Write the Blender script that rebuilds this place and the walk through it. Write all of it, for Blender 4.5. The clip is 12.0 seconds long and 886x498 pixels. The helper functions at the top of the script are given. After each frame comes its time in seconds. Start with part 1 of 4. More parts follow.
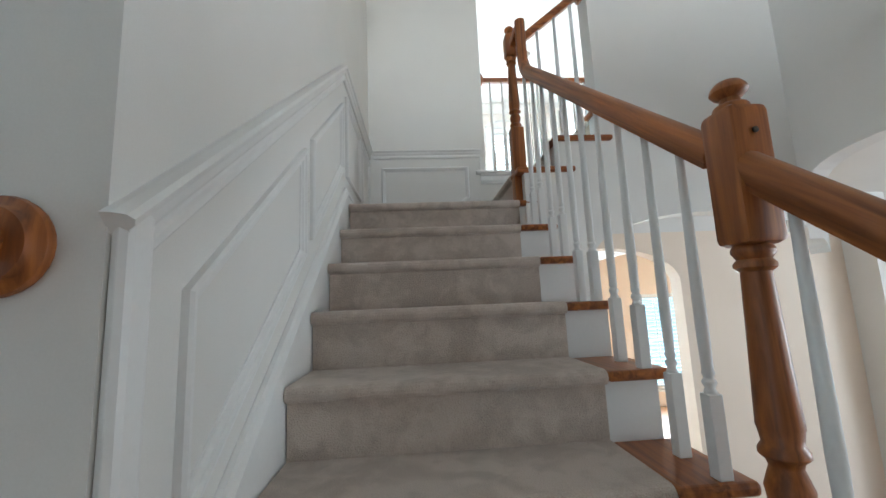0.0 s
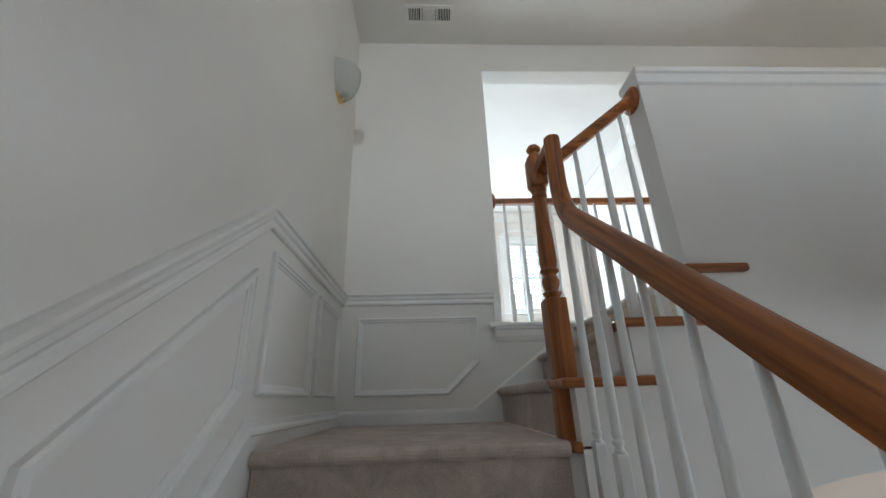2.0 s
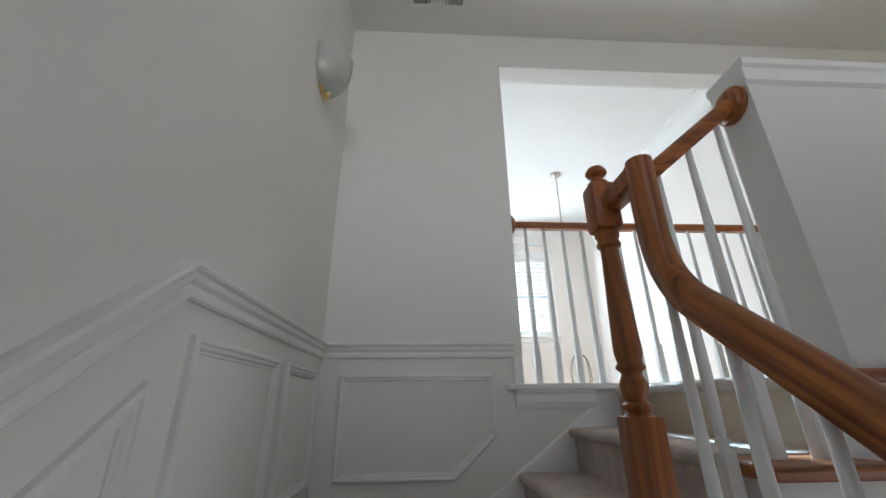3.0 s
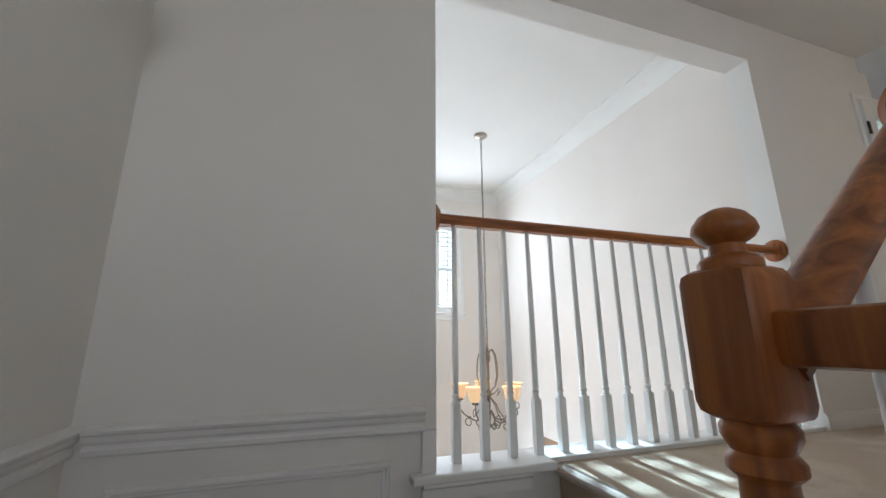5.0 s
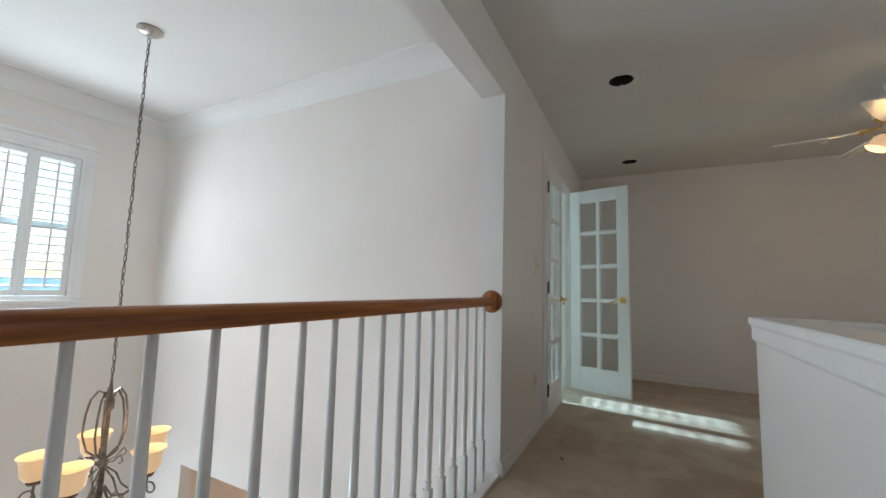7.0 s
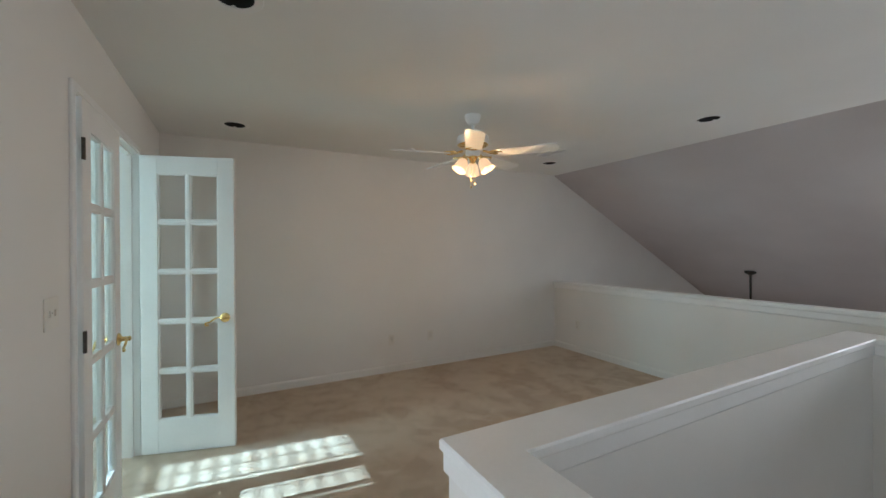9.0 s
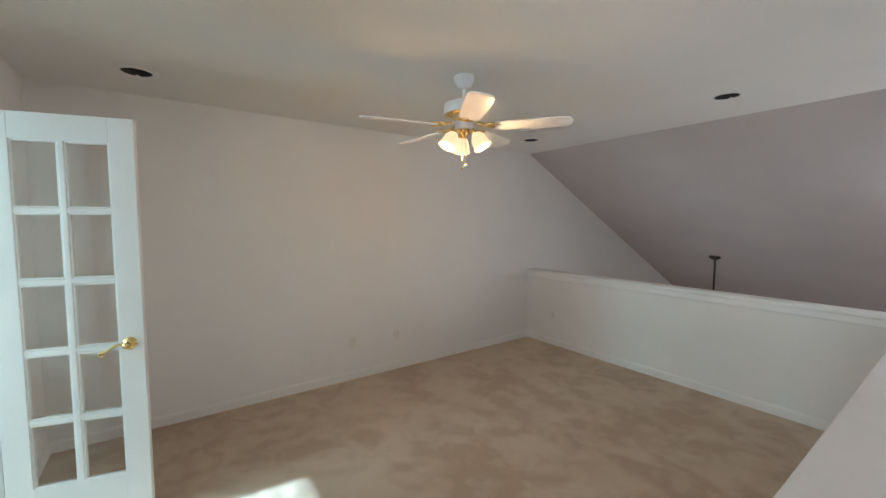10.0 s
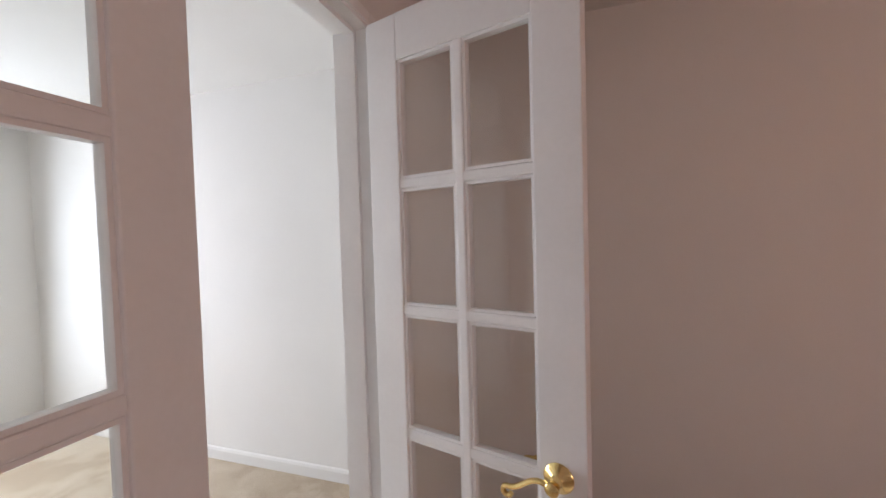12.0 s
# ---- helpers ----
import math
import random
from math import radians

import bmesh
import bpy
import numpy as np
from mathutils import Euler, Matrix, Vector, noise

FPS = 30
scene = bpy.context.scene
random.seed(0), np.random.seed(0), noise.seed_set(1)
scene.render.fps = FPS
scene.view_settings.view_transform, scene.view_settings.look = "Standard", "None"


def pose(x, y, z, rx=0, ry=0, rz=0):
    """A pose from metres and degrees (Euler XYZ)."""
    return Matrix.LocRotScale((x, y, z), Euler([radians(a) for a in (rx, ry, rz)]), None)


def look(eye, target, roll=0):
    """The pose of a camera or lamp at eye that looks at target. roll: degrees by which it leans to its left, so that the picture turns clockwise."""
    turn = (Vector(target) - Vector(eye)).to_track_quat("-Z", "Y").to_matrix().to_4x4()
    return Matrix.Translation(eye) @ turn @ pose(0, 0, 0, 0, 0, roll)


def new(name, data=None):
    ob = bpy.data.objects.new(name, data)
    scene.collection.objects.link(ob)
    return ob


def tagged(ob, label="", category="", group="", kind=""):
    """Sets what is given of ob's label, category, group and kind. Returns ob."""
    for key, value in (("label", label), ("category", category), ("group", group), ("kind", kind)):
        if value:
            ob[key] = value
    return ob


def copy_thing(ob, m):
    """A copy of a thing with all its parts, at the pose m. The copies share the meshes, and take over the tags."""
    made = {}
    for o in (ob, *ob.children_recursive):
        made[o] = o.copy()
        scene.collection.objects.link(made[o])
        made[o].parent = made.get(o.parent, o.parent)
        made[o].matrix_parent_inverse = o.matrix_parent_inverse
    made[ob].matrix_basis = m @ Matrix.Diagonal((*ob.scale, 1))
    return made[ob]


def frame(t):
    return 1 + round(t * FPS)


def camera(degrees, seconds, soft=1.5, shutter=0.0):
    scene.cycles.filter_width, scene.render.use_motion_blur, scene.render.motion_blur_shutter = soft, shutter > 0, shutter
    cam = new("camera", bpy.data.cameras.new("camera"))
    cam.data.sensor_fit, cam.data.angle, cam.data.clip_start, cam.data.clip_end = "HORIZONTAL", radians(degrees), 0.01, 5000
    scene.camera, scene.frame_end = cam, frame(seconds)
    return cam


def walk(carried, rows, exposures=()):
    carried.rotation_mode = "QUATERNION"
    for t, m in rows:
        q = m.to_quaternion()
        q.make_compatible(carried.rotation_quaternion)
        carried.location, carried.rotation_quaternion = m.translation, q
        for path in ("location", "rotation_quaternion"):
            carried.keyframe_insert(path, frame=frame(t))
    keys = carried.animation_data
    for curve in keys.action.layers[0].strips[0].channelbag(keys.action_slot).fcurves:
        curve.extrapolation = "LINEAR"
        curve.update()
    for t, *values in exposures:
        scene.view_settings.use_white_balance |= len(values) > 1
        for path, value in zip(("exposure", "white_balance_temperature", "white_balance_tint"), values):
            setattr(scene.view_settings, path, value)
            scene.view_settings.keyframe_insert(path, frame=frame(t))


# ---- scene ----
cam = camera(97.5, 12.0)
PATH = [
    (0, (0.375, -2.079, -0.559), (0.515, -0.103, -0.282), -2.5),
    (0.5, (0.367, -1.863, -0.364), (0.503, 0.098, 0.006), -1.6),
    (1, (0.492, -1.668, -0.209), (0.657, 0.255, 0.314), -2.3),
    (1.5, (0.474, -1.473, -0.014), (0.566, 0.409, 0.657), -2.5),
    (2, (0.543, -1.278, 0.126), (0.625, 0.584, 0.85), -1.7),
    (2.5, (0.524, -1.046, 0.332), (0.545, 0.8, 1.103), -1.1),
    (3, (0.498, -0.855, 0.489), (0.603, 1.003, 1.222), -0.6),
    (3.5, (0.533, -0.675, 0.632), (0.663, 1.2, 1.316), -1.3),
    (3.7, (0.524, -0.611, 0.677), (0.647, 1.269, 1.348), 0.5),
    (5.3, (0.612, -0.066, 1.128), (1.388, 1.744, 1.473), -0.6),
    (5.5, (0.623, 0.024, 1.232), (1.522, 1.791, 1.501), -0.3),
    (6, (0.706, 0.186, 1.345), (1.895, 1.783, 1.547), 1.2),
    (6.5, (0.803, 0.343, 1.483), (2.24, 1.715, 1.705), 2.0),
    (6.7, (0.848, 0.41, 1.506), (2.42, 1.622, 1.72), 1.8),
    (8.3, (1.64, 0.635, 1.758), (3.583, 0.171, 1.863), 1.0),
    (8.5, (1.724, 0.66, 1.812), (3.637, 0.085, 1.886), 0.4),
    (8.7, (1.81, 0.662, 1.875), (3.684, -0.038, 1.915), -0.1),
    (9, (1.922, 0.587, 1.941), (3.688, -0.352, 1.935), -0.3),
    (9.2, (2.03, 0.559, 1.966), (3.705, -0.533, 1.913), 0.1),
    (9.5, (2.21, 0.475, 2.035), (3.805, -0.728, 1.933), 0.8),
    (9.8, (2.394, 0.472, 2.072), (3.985, -0.734, 1.944), 0.7),
    (10, (2.548, 0.497, 2.078), (4.17, -0.666, 1.937), 0.1),
    (10.5, (2.973, 0.519, 2.05), (4.786, -0.314, 1.912), -1.3),
    (11, (3.386, 0.487, 2.027), (5.355, 0.151, 1.92), -1.9),
    (11.5, (3.786, 0.548, 2.016), (5.779, 0.673, 1.904), -2.3),
    (12, (4.186, 0.631, 1.984), (6.088, 1.248, 1.919), -1.6),
]
EXPOSURES = [(0, 2.62, 5870, 5), (1, 2.25, 5800, 3), (2, 2.05, 5900, 7), (3.7, 1.88, 5950, 9), (5.5, 1.52, 6100, 12), (6.5, 1.25, 6100, 11), (8.5, 1.68, 5950, 8), (9.5, 1.97, 6030, 11), (10.2, 2.2, 6080, 13), (10.7, 2.12, 6550, 29), (11.1, 1.86, 7150, 41), (11.5, 1.72, 7250, 44), (12, 1.52, 7200, 45)]
walk(cam, [(t, look(eye, target, roll)) for t, eye, target, roll in PATH], EXPOSURES)

# ---- light ----
SUN_EL, SUN_AZ = radians(22.5), radians(6.5)
world = bpy.data.worlds.new("sky")
scene.world = world
world.use_nodes = True
wn = world.node_tree.nodes
sky = wn.new("ShaderNodeTexSky")
sky.sky_type, sky.sun_disc, sky.sun_elevation, sky.sun_rotation = "NISHITA", False, SUN_EL, SUN_AZ
wn["Background"].inputs["Strength"].default_value = 0.05
world.node_tree.links.new(sky.outputs["Color"], wn["Background"].inputs["Color"])

sun = new("sun", bpy.data.lights.new("sun", "SUN"))
sun.data.energy, sun.data.angle, sun.data.color = 5.0, radians(0.4), (0.62, 0.89, 1.0)
sun_from = Vector((math.sin(SUN_AZ) * math.cos(SUN_EL), math.cos(SUN_AZ) * math.cos(SUN_EL), math.sin(SUN_EL)))
sun.matrix_world = look(sun_from * 30, (0, 0, 0))


def window_light(name, x, y, z, w, h, target, watts, color=(0.86, 0.94, 1.0)):
    """Daylight that a window lets in, known or added: an area lamp in its opening."""
    lamp = new(name, bpy.data.lights.new(name, "AREA"))
    lamp.data.shape, lamp.data.size, lamp.data.size_y = "RECTANGLE", w, h
    lamp.data.energy, lamp.data.color = watts, color
    lamp.matrix_world = look((x, y, z), target)
    return lamp


def bulb(name, place, watts, radius, color):
    lamp = new(name, bpy.data.lights.new(name, "POINT"))
    lamp.data.energy, lamp.data.color, lamp.data.shadow_soft_size = watts, color, radius
    lamp.location = place
    return lamp


window_light("daylight_foyer_high", 2.1, 4.6, 2.0, 0.56, 1.0, (1.5, -2.3, 1.0), 7.5)
# Fill that lights the foyer walls evenly; its side window is added.
window_light("fill_foyer_side", -0.4, 4.6, 1.7, 1.1, 1.5, (0.6, 0, 1.2), 14)
window_light("daylight_foyer_low", 1.8, 4.6, -1.2, 1.1, 1.3, (1.9, 0, -1.0), 15)
window_light("daylight_dining", 4.8, 4.6, -1.4, 0.9, 1.6, (4.6, 0, -1.4), 14, (1.0, 0.96, 0.92))
window_light("daylight_study", 5.05, 4.6, 1.8, 0.7, 1.5, (4.9, 0, 1.5), 20, (0.66, 0.95, 1.0))
# Faint fill from the south, through a presumed window added out of view.
window_light("fill_family", 1.5, -7.9, -1.2, 2.4, 1.4, (1.5, 0, -1.2), 1, (1.0, 0.88, 0.92))
# Fill from the east for the stair's west wall; window added, never in view.
window_light("fill_kitchen", 6.0, -1.5, -0.9, 1.6, 1.4, (0, -1.2, -0.3), 13, (0.9, 0.95, 1.0))
# Weak fill for the lower hall; its west window is added and unseen.
window_light("fill_hall", -2.4, -4.6, -1.0, 1.4, 2.0, (2, -1.5, -0.6), 1.5, (0.88, 0.95, 1.0))
# Fill added for the peach wall under the gallery; its window is out of view.
window_light("fill_breakfast", 5.98, -5.0, -0.9, 1.4, 1.4, (3.2, 1.1, -1.2), 6, (1.0, 0.95, 0.9))
# Fill for the landing's back wall, from a skylight added out of view.
window_light("fill_skylight", 1.1, -5.0, 1.97, 2.0, 1.3, (0.6, 1.17, 1.7), 18, (1.0, 0.97, 0.93))

# ---- materials ----
def shader(name):
    m = bpy.data.materials.new(name)
    m.use_nodes = True
    t = m.node_tree
    return m, t.nodes, t.links, t.nodes["Principled BSDF"]


def mottled(name, a, b, scale, rough, bump=0.1, grain=150.0, depth=0.002, metal=0.0, detail=5.0, sheen=0.0):
    """A surface whose colour wanders between a and b, with fine grain in relief."""
    m, n, l, p = shader(name)
    co = n.new("ShaderNodeTexCoord")
    big = n.new("ShaderNodeTexNoise")
    big.inputs["Scale"].default_value, big.inputs["Detail"].default_value = scale, detail
    fine = n.new("ShaderNodeTexNoise")
    fine.inputs["Scale"].default_value, fine.inputs["Detail"].default_value = grain, 3
    ramp = n.new("ShaderNodeValToRGB")
    ramp.color_ramp.elements[0].position, ramp.color_ramp.elements[1].position = 0.35, 0.65
    ramp.color_ramp.elements[0].color, ramp.color_ramp.elements[1].color = (*a, 1), (*b, 1)
    mix = n.new("ShaderNodeMix")
    mix.data_type, mix.blend_type = "RGBA", "OVERLAY"
    mix.inputs["Factor"].default_value = 0.12
    bm = n.new("ShaderNodeBump")
    bm.inputs["Strength"].default_value, bm.inputs["Distance"].default_value = bump, depth
    for s in (big, fine):
        l.new(co.outputs["Object"], s.inputs["Vector"])
    l.new(big.outputs["Fac"], ramp.inputs["Fac"])
    l.new(ramp.outputs["Color"], mix.inputs["A"])
    l.new(fine.outputs["Fac"], mix.inputs["B"])
    l.new(mix.outputs["Result"], p.inputs["Base Color"])
    l.new(fine.outputs["Fac"], bm.inputs["Height"])
    l.new(bm.outputs["Normal"], p.inputs["Normal"])
    p.inputs["Roughness"].default_value, p.inputs["Metallic"].default_value = rough, metal
    p.inputs["Sheen Weight"].default_value = sheen
    return m


def timber(name, dark, light, stretch=(3, 60, 60), rough=0.42, lean=0.0):
    """Oak with long grain along the stretched axis and a satin varnish."""
    m, n, l, p = shader(name)
    co, mp = n.new("ShaderNodeTexCoord"), n.new("ShaderNodeMapping")
    mp.vector_type = "TEXTURE"
    mp.inputs["Rotation"].default_value = (lean, 0, 0)
    mp.inputs["Scale"].default_value = [1 / k for k in stretch]
    big, pores = n.new("ShaderNodeTexNoise"), n.new("ShaderNodeTexNoise")
    big.inputs["Scale"].default_value, big.inputs["Detail"].default_value, big.inputs["Distortion"].default_value = 0.55, 5, 1.2
    pores.inputs["Scale"].default_value, pores.inputs["Detail"].default_value = 4, 6
    ramp = n.new("ShaderNodeValToRGB")
    ramp.color_ramp.elements[0].position, ramp.color_ramp.elements[1].position = 0.33, 0.68
    ramp.color_ramp.elements[0].color, ramp.color_ramp.elements[1].color = (*dark, 1), (*light, 1)
    mix = n.new("ShaderNodeMix")
    mix.data_type, mix.blend_type = "RGBA", "MULTIPLY"
    mix.inputs["Factor"].default_value = 0.4
    bm = n.new("ShaderNodeBump")
    bm.inputs["Strength"].default_value, bm.inputs["Distance"].default_value = 0.15, 0.001
    l.new(co.outputs["Object"], mp.inputs["Vector"])
    for s in (big, pores):
        l.new(mp.outputs["Vector"], s.inputs["Vector"])
    l.new(big.outputs["Fac"], ramp.inputs["Fac"])
    l.new(ramp.outputs["Color"], mix.inputs["A"])
    l.new(pores.outputs["Fac"], mix.inputs["B"])
    l.new(mix.outputs["Result"], p.inputs["Base Color"])
    l.new(pores.outputs["Fac"], bm.inputs["Height"])
    l.new(bm.outputs["Normal"], p.inputs["Normal"])
    p.inputs["Roughness"].default_value = rough
    p.inputs["Coat Weight"].default_value, p.inputs["Coat Roughness"].default_value = 0.15, 0.25
    return m


def pane_glass(name, tint=(0.97, 0.985, 0.98)):
    m, n, l, p = shader(name)
    clear, gloss, mix, facing, power, scale = (n.new("ShaderNodeBsdfTransparent"), n.new("ShaderNodeBsdfGlossy"), n.new("ShaderNodeMixShader"),
                                               n.new("ShaderNodeLayerWeight"), n.new("ShaderNodeMath"), n.new("ShaderNodeMath"))
    clear.inputs["Color"].default_value = (*tint, 1)
    gloss.inputs["Roughness"].default_value = 0.02
    power.operation, power.inputs[1].default_value = "POWER", 5.0
    scale.operation, scale.inputs[1].default_value, scale.inputs[2].default_value = "MULTIPLY_ADD", 0.55, 0.045
    facing.inputs["Blend"].default_value = 0.5
    l.new(facing.outputs["Facing"], power.inputs[0])
    l.new(power.outputs["Value"], scale.inputs[0])
    l.new(scale.outputs["Value"], mix.inputs["Fac"])
    l.new(clear.outputs["BSDF"], mix.inputs[1])
    l.new(gloss.outputs["BSDF"], mix.inputs[2])
    l.new(mix.outputs["Shader"], n["Material Output"].inputs["Surface"])
    n.remove(p)
    return m


def glowing(name, color, glow, strength):
    m, n, l, p = shader(name)
    p.inputs["Base Color"].default_value = (*color, 1)
    p.inputs["Roughness"].default_value = 0.35
    p.inputs["Emission Color"].default_value = (*glow, 1)
    p.inputs["Emission Strength"].default_value = strength
    return m


PAINT = mottled("wall_paint", (0.765, 0.755, 0.73), (0.80, 0.79, 0.765), 1.3, 0.75, 0.12, 260, 0.001)
CREAM = mottled("cream_paint", (0.78, 0.735, 0.69), (0.82, 0.775, 0.73), 1.3, 0.75, 0.12, 260, 0.001)
# Ceiling white made darker and mauve: the dim family room's shade put into colour.
DUSK = mottled("shaded_white_paint", (0.54, 0.495, 0.49), (0.60, 0.555, 0.55), 1.0, 0.85, 0.15, 190, 0.001)
PEACH = mottled("peach_paint", (0.82, 0.71, 0.60), (0.86, 0.75, 0.64), 1.3, 0.75, 0.12, 260, 0.001)
CEIL = mottled("ceiling_paint", (0.78, 0.775, 0.75), (0.82, 0.815, 0.79), 1.0, 0.9, 0.2, 190, 0.001)
TRIM = mottled("trim_gloss_white", (0.80, 0.80, 0.79), (0.84, 0.84, 0.83), 3.0, 0.48, 0.05, 90, 0.0006)


def pile(name, dark, mid, light, patch, strength):
    """Cut-pile carpet: trodden patches, brushed streaks and a fine tufted relief."""
    m, n, l, p = shader(name)
    co = n.new("ShaderNodeTexCoord")
    tread, brush, tuft = n.new("ShaderNodeTexNoise"), n.new("ShaderNodeTexNoise"), n.new("ShaderNodeTexNoise")
    for s, k, d, w in ((tread, patch, 3, 0.9), (brush, patch * 3.3, 5, 0.6), (tuft, 260, 3, 0.0)):
        s.inputs["Scale"].default_value, s.inputs["Detail"].default_value, s.inputs["Distortion"].default_value = k, d, w
        l.new(co.outputs["Object"], s.inputs["Vector"])
    add = n.new("ShaderNodeMath")
    add.operation, add.inputs[1].default_value = "MULTIPLY_ADD", 0.55
    half = n.new("ShaderNodeMath")
    half.operation, half.inputs[1].default_value = "MULTIPLY", 0.45
    l.new(brush.outputs["Fac"], half.inputs[0])
    l.new(tread.outputs["Fac"], add.inputs[0])
    l.new(half.outputs["Value"], add.inputs[2])
    ramp = n.new("ShaderNodeValToRGB")
    e = ramp.color_ramp.elements
    e[0].position, e[0].color = 0.43, (*dark, 1)
    e[1].position, e[1].color = 0.57, (*light, 1)
    k = e.new(0.49)
    k.color = (*mid, 1)
    l.new(add.outputs["Value"], ramp.inputs["Fac"])
    mix = n.new("ShaderNodeMix")
    mix.data_type, mix.blend_type = "RGBA", "OVERLAY"
    mix.inputs["Factor"].default_value = strength
    l.new(ramp.outputs["Color"], mix.inputs["A"])
    l.new(tuft.outputs["Fac"], mix.inputs["B"])
    l.new(mix.outputs["Result"], p.inputs["Base Color"])
    bm = n.new("ShaderNodeBump")
    bm.inputs["Strength"].default_value, bm.inputs["Distance"].default_value = 0.9, 0.006
    l.new(tuft.outputs["Fac"], bm.inputs["Height"])
    l.new(bm.outputs["Normal"], p.inputs["Normal"])
    p.inputs["Roughness"].default_value, p.inputs["Sheen Weight"].default_value = 0.97, 0.25
    return m


CARPET = pile("beige_carpet", (0.485, 0.36, 0.247), (0.555, 0.435, 0.31), (0.61, 0.495, 0.37), 1.8, 0.3)
STAIRCARPET = pile("stair_carpet", (0.52, 0.435, 0.37), (0.575, 0.485, 0.415), (0.65, 0.555, 0.48), 5.0, 0.3)
OAK_X = timber("oak_along_x", (0.20, 0.054, 0.009), (0.55, 0.18, 0.036))
OAK_Y = timber("oak_along_y", (0.20, 0.054, 0.009), (0.55, 0.18, 0.036), (60, 3, 60))
OAK_Z = timber("oak_along_z", (0.20, 0.054, 0.009), (0.55, 0.18, 0.036), (60, 60, 3))
OAK_RAKE = timber("oak_along_rake", (0.20, 0.054, 0.009), (0.55, 0.18, 0.036), (60, 3, 60), lean=math.atan(0.8))
BRASS = mottled("polished_brass", (0.80, 0.58, 0.24), (0.88, 0.68, 0.32), 20, 0.18, 0.02, 90, 0.0005, 1.0)
STEEL = mottled("worn_nickel", (0.42, 0.39, 0.35), (0.55, 0.52, 0.48), 25, 0.35, 0.05, 120, 0.0005, 1.0)
BRONZE = mottled("dark_hinge_metal", (0.05, 0.045, 0.04), (0.09, 0.08, 0.07), 25, 0.4, 0.05, 120, 0.0005, 0.8)
BLACK = mottled("black_baffle", (0.012, 0.012, 0.012), (0.02, 0.02, 0.02), 25, 0.6)
PLASTIC = mottled("almond_plastic", (0.71, 0.69, 0.64), (0.75, 0.73, 0.68), 9, 0.35, 0.03)
FANWHITE = mottled("fan_white", (0.78, 0.78, 0.77), (0.82, 0.82, 0.81), 6, 0.35, 0.04)
GLASS = pane_glass("clear_pane")
# Clear glass given a tint that tones down the overbright outdoors behind it.
DIM_GLASS = pane_glass("dimming_pane", (0.70, 0.80, 0.86))
LEAF, ln, ll, lp = shader("shrub_leaf")
lp.inputs["Base Color"].default_value, lp.inputs["Roughness"].default_value = (0.10, 0.20, 0.02, 1), 0.5
thin, both = ln.new("ShaderNodeBsdfTranslucent"), ln.new("ShaderNodeMixShader")
thin.inputs["Color"].default_value, both.inputs["Fac"].default_value = (0.22, 0.42, 0.03, 1), 0.5
ll.new(lp.outputs["BSDF"], both.inputs[1])
ll.new(thin.outputs["BSDF"], both.inputs[2])
ll.new(both.outputs["Shader"], ln["Material Output"].inputs["Surface"])
LAWN = mottled("pale_drive", (0.34, 0.34, 0.33), (0.46, 0.46, 0.44), 0.8, 0.95, 0.8, 60, 0.02)
BLUE = mottled("blue_board", (0.02, 0.06, 0.42), (0.03, 0.09, 0.5), 3, 0.5)
FLOORWOOD = timber("hall_floor_oak", (0.22, 0.11, 0.045), (0.40, 0.22, 0.10), (60, 3, 60))


# ---- building blocks ----
def mesh_of(name, bm, mat, smooth=False):
    me = bpy.data.meshes.new(name)
    bmesh.ops.recalc_face_normals(bm, faces=bm.faces)
    bm.to_mesh(me)
    bm.free()
    me.materials.append(mat)
    if smooth:
        for f in me.polygons:
            f.use_smooth = True
        me.set_sharp_from_angle(angle=radians(42))
    return me


def block(bm, x0, x1, y0, y1, z0, z1, edge=0.0):
    """Adds a box between the given bounds, its edges rounded off by edge."""
    r = bmesh.ops.create_cube(bm, size=1)
    m = Matrix.LocRotScale(((x0 + x1) / 2, (y0 + y1) / 2, (z0 + z1) / 2), None, (x1 - x0, y1 - y0, z1 - z0))
    bmesh.ops.transform(bm, matrix=m, verts=r["verts"])
    if edge:
        es = {e for v in r["verts"] for e in v.link_edges}
        bmesh.ops.bevel(bm, geom=list(es), offset=edge, segments=2, profile=0.5, affect="EDGES")


def blocks(name, mat, *boxes, edge=0.0):
    bm = bmesh.new()
    for b in boxes:
        block(bm, *b, edge=edge)
    return new(name, mesh_of(name, bm, mat))


def lathe(bm, profile, place=(0, 0, 0), steps=16, turn=None, caps=True):
    """Turns a profile of (radius, height) round the upright axis."""
    m = Matrix.Translation(place) @ (turn or Matrix())
    rings = [[bm.verts.new(m @ Vector((r * math.cos(2 * math.pi * k / steps), r * math.sin(2 * math.pi * k / steps), h)))
              for k in range(steps)] for r, h in profile]
    for a, b in zip(rings, rings[1:]):
        for k in range(steps):
            bm.faces.new((a[k], a[(k + 1) % steps], b[(k + 1) % steps], b[k]))
    for ring in (rings[0], rings[-1]) if caps else ():
        bm.faces.new(ring)


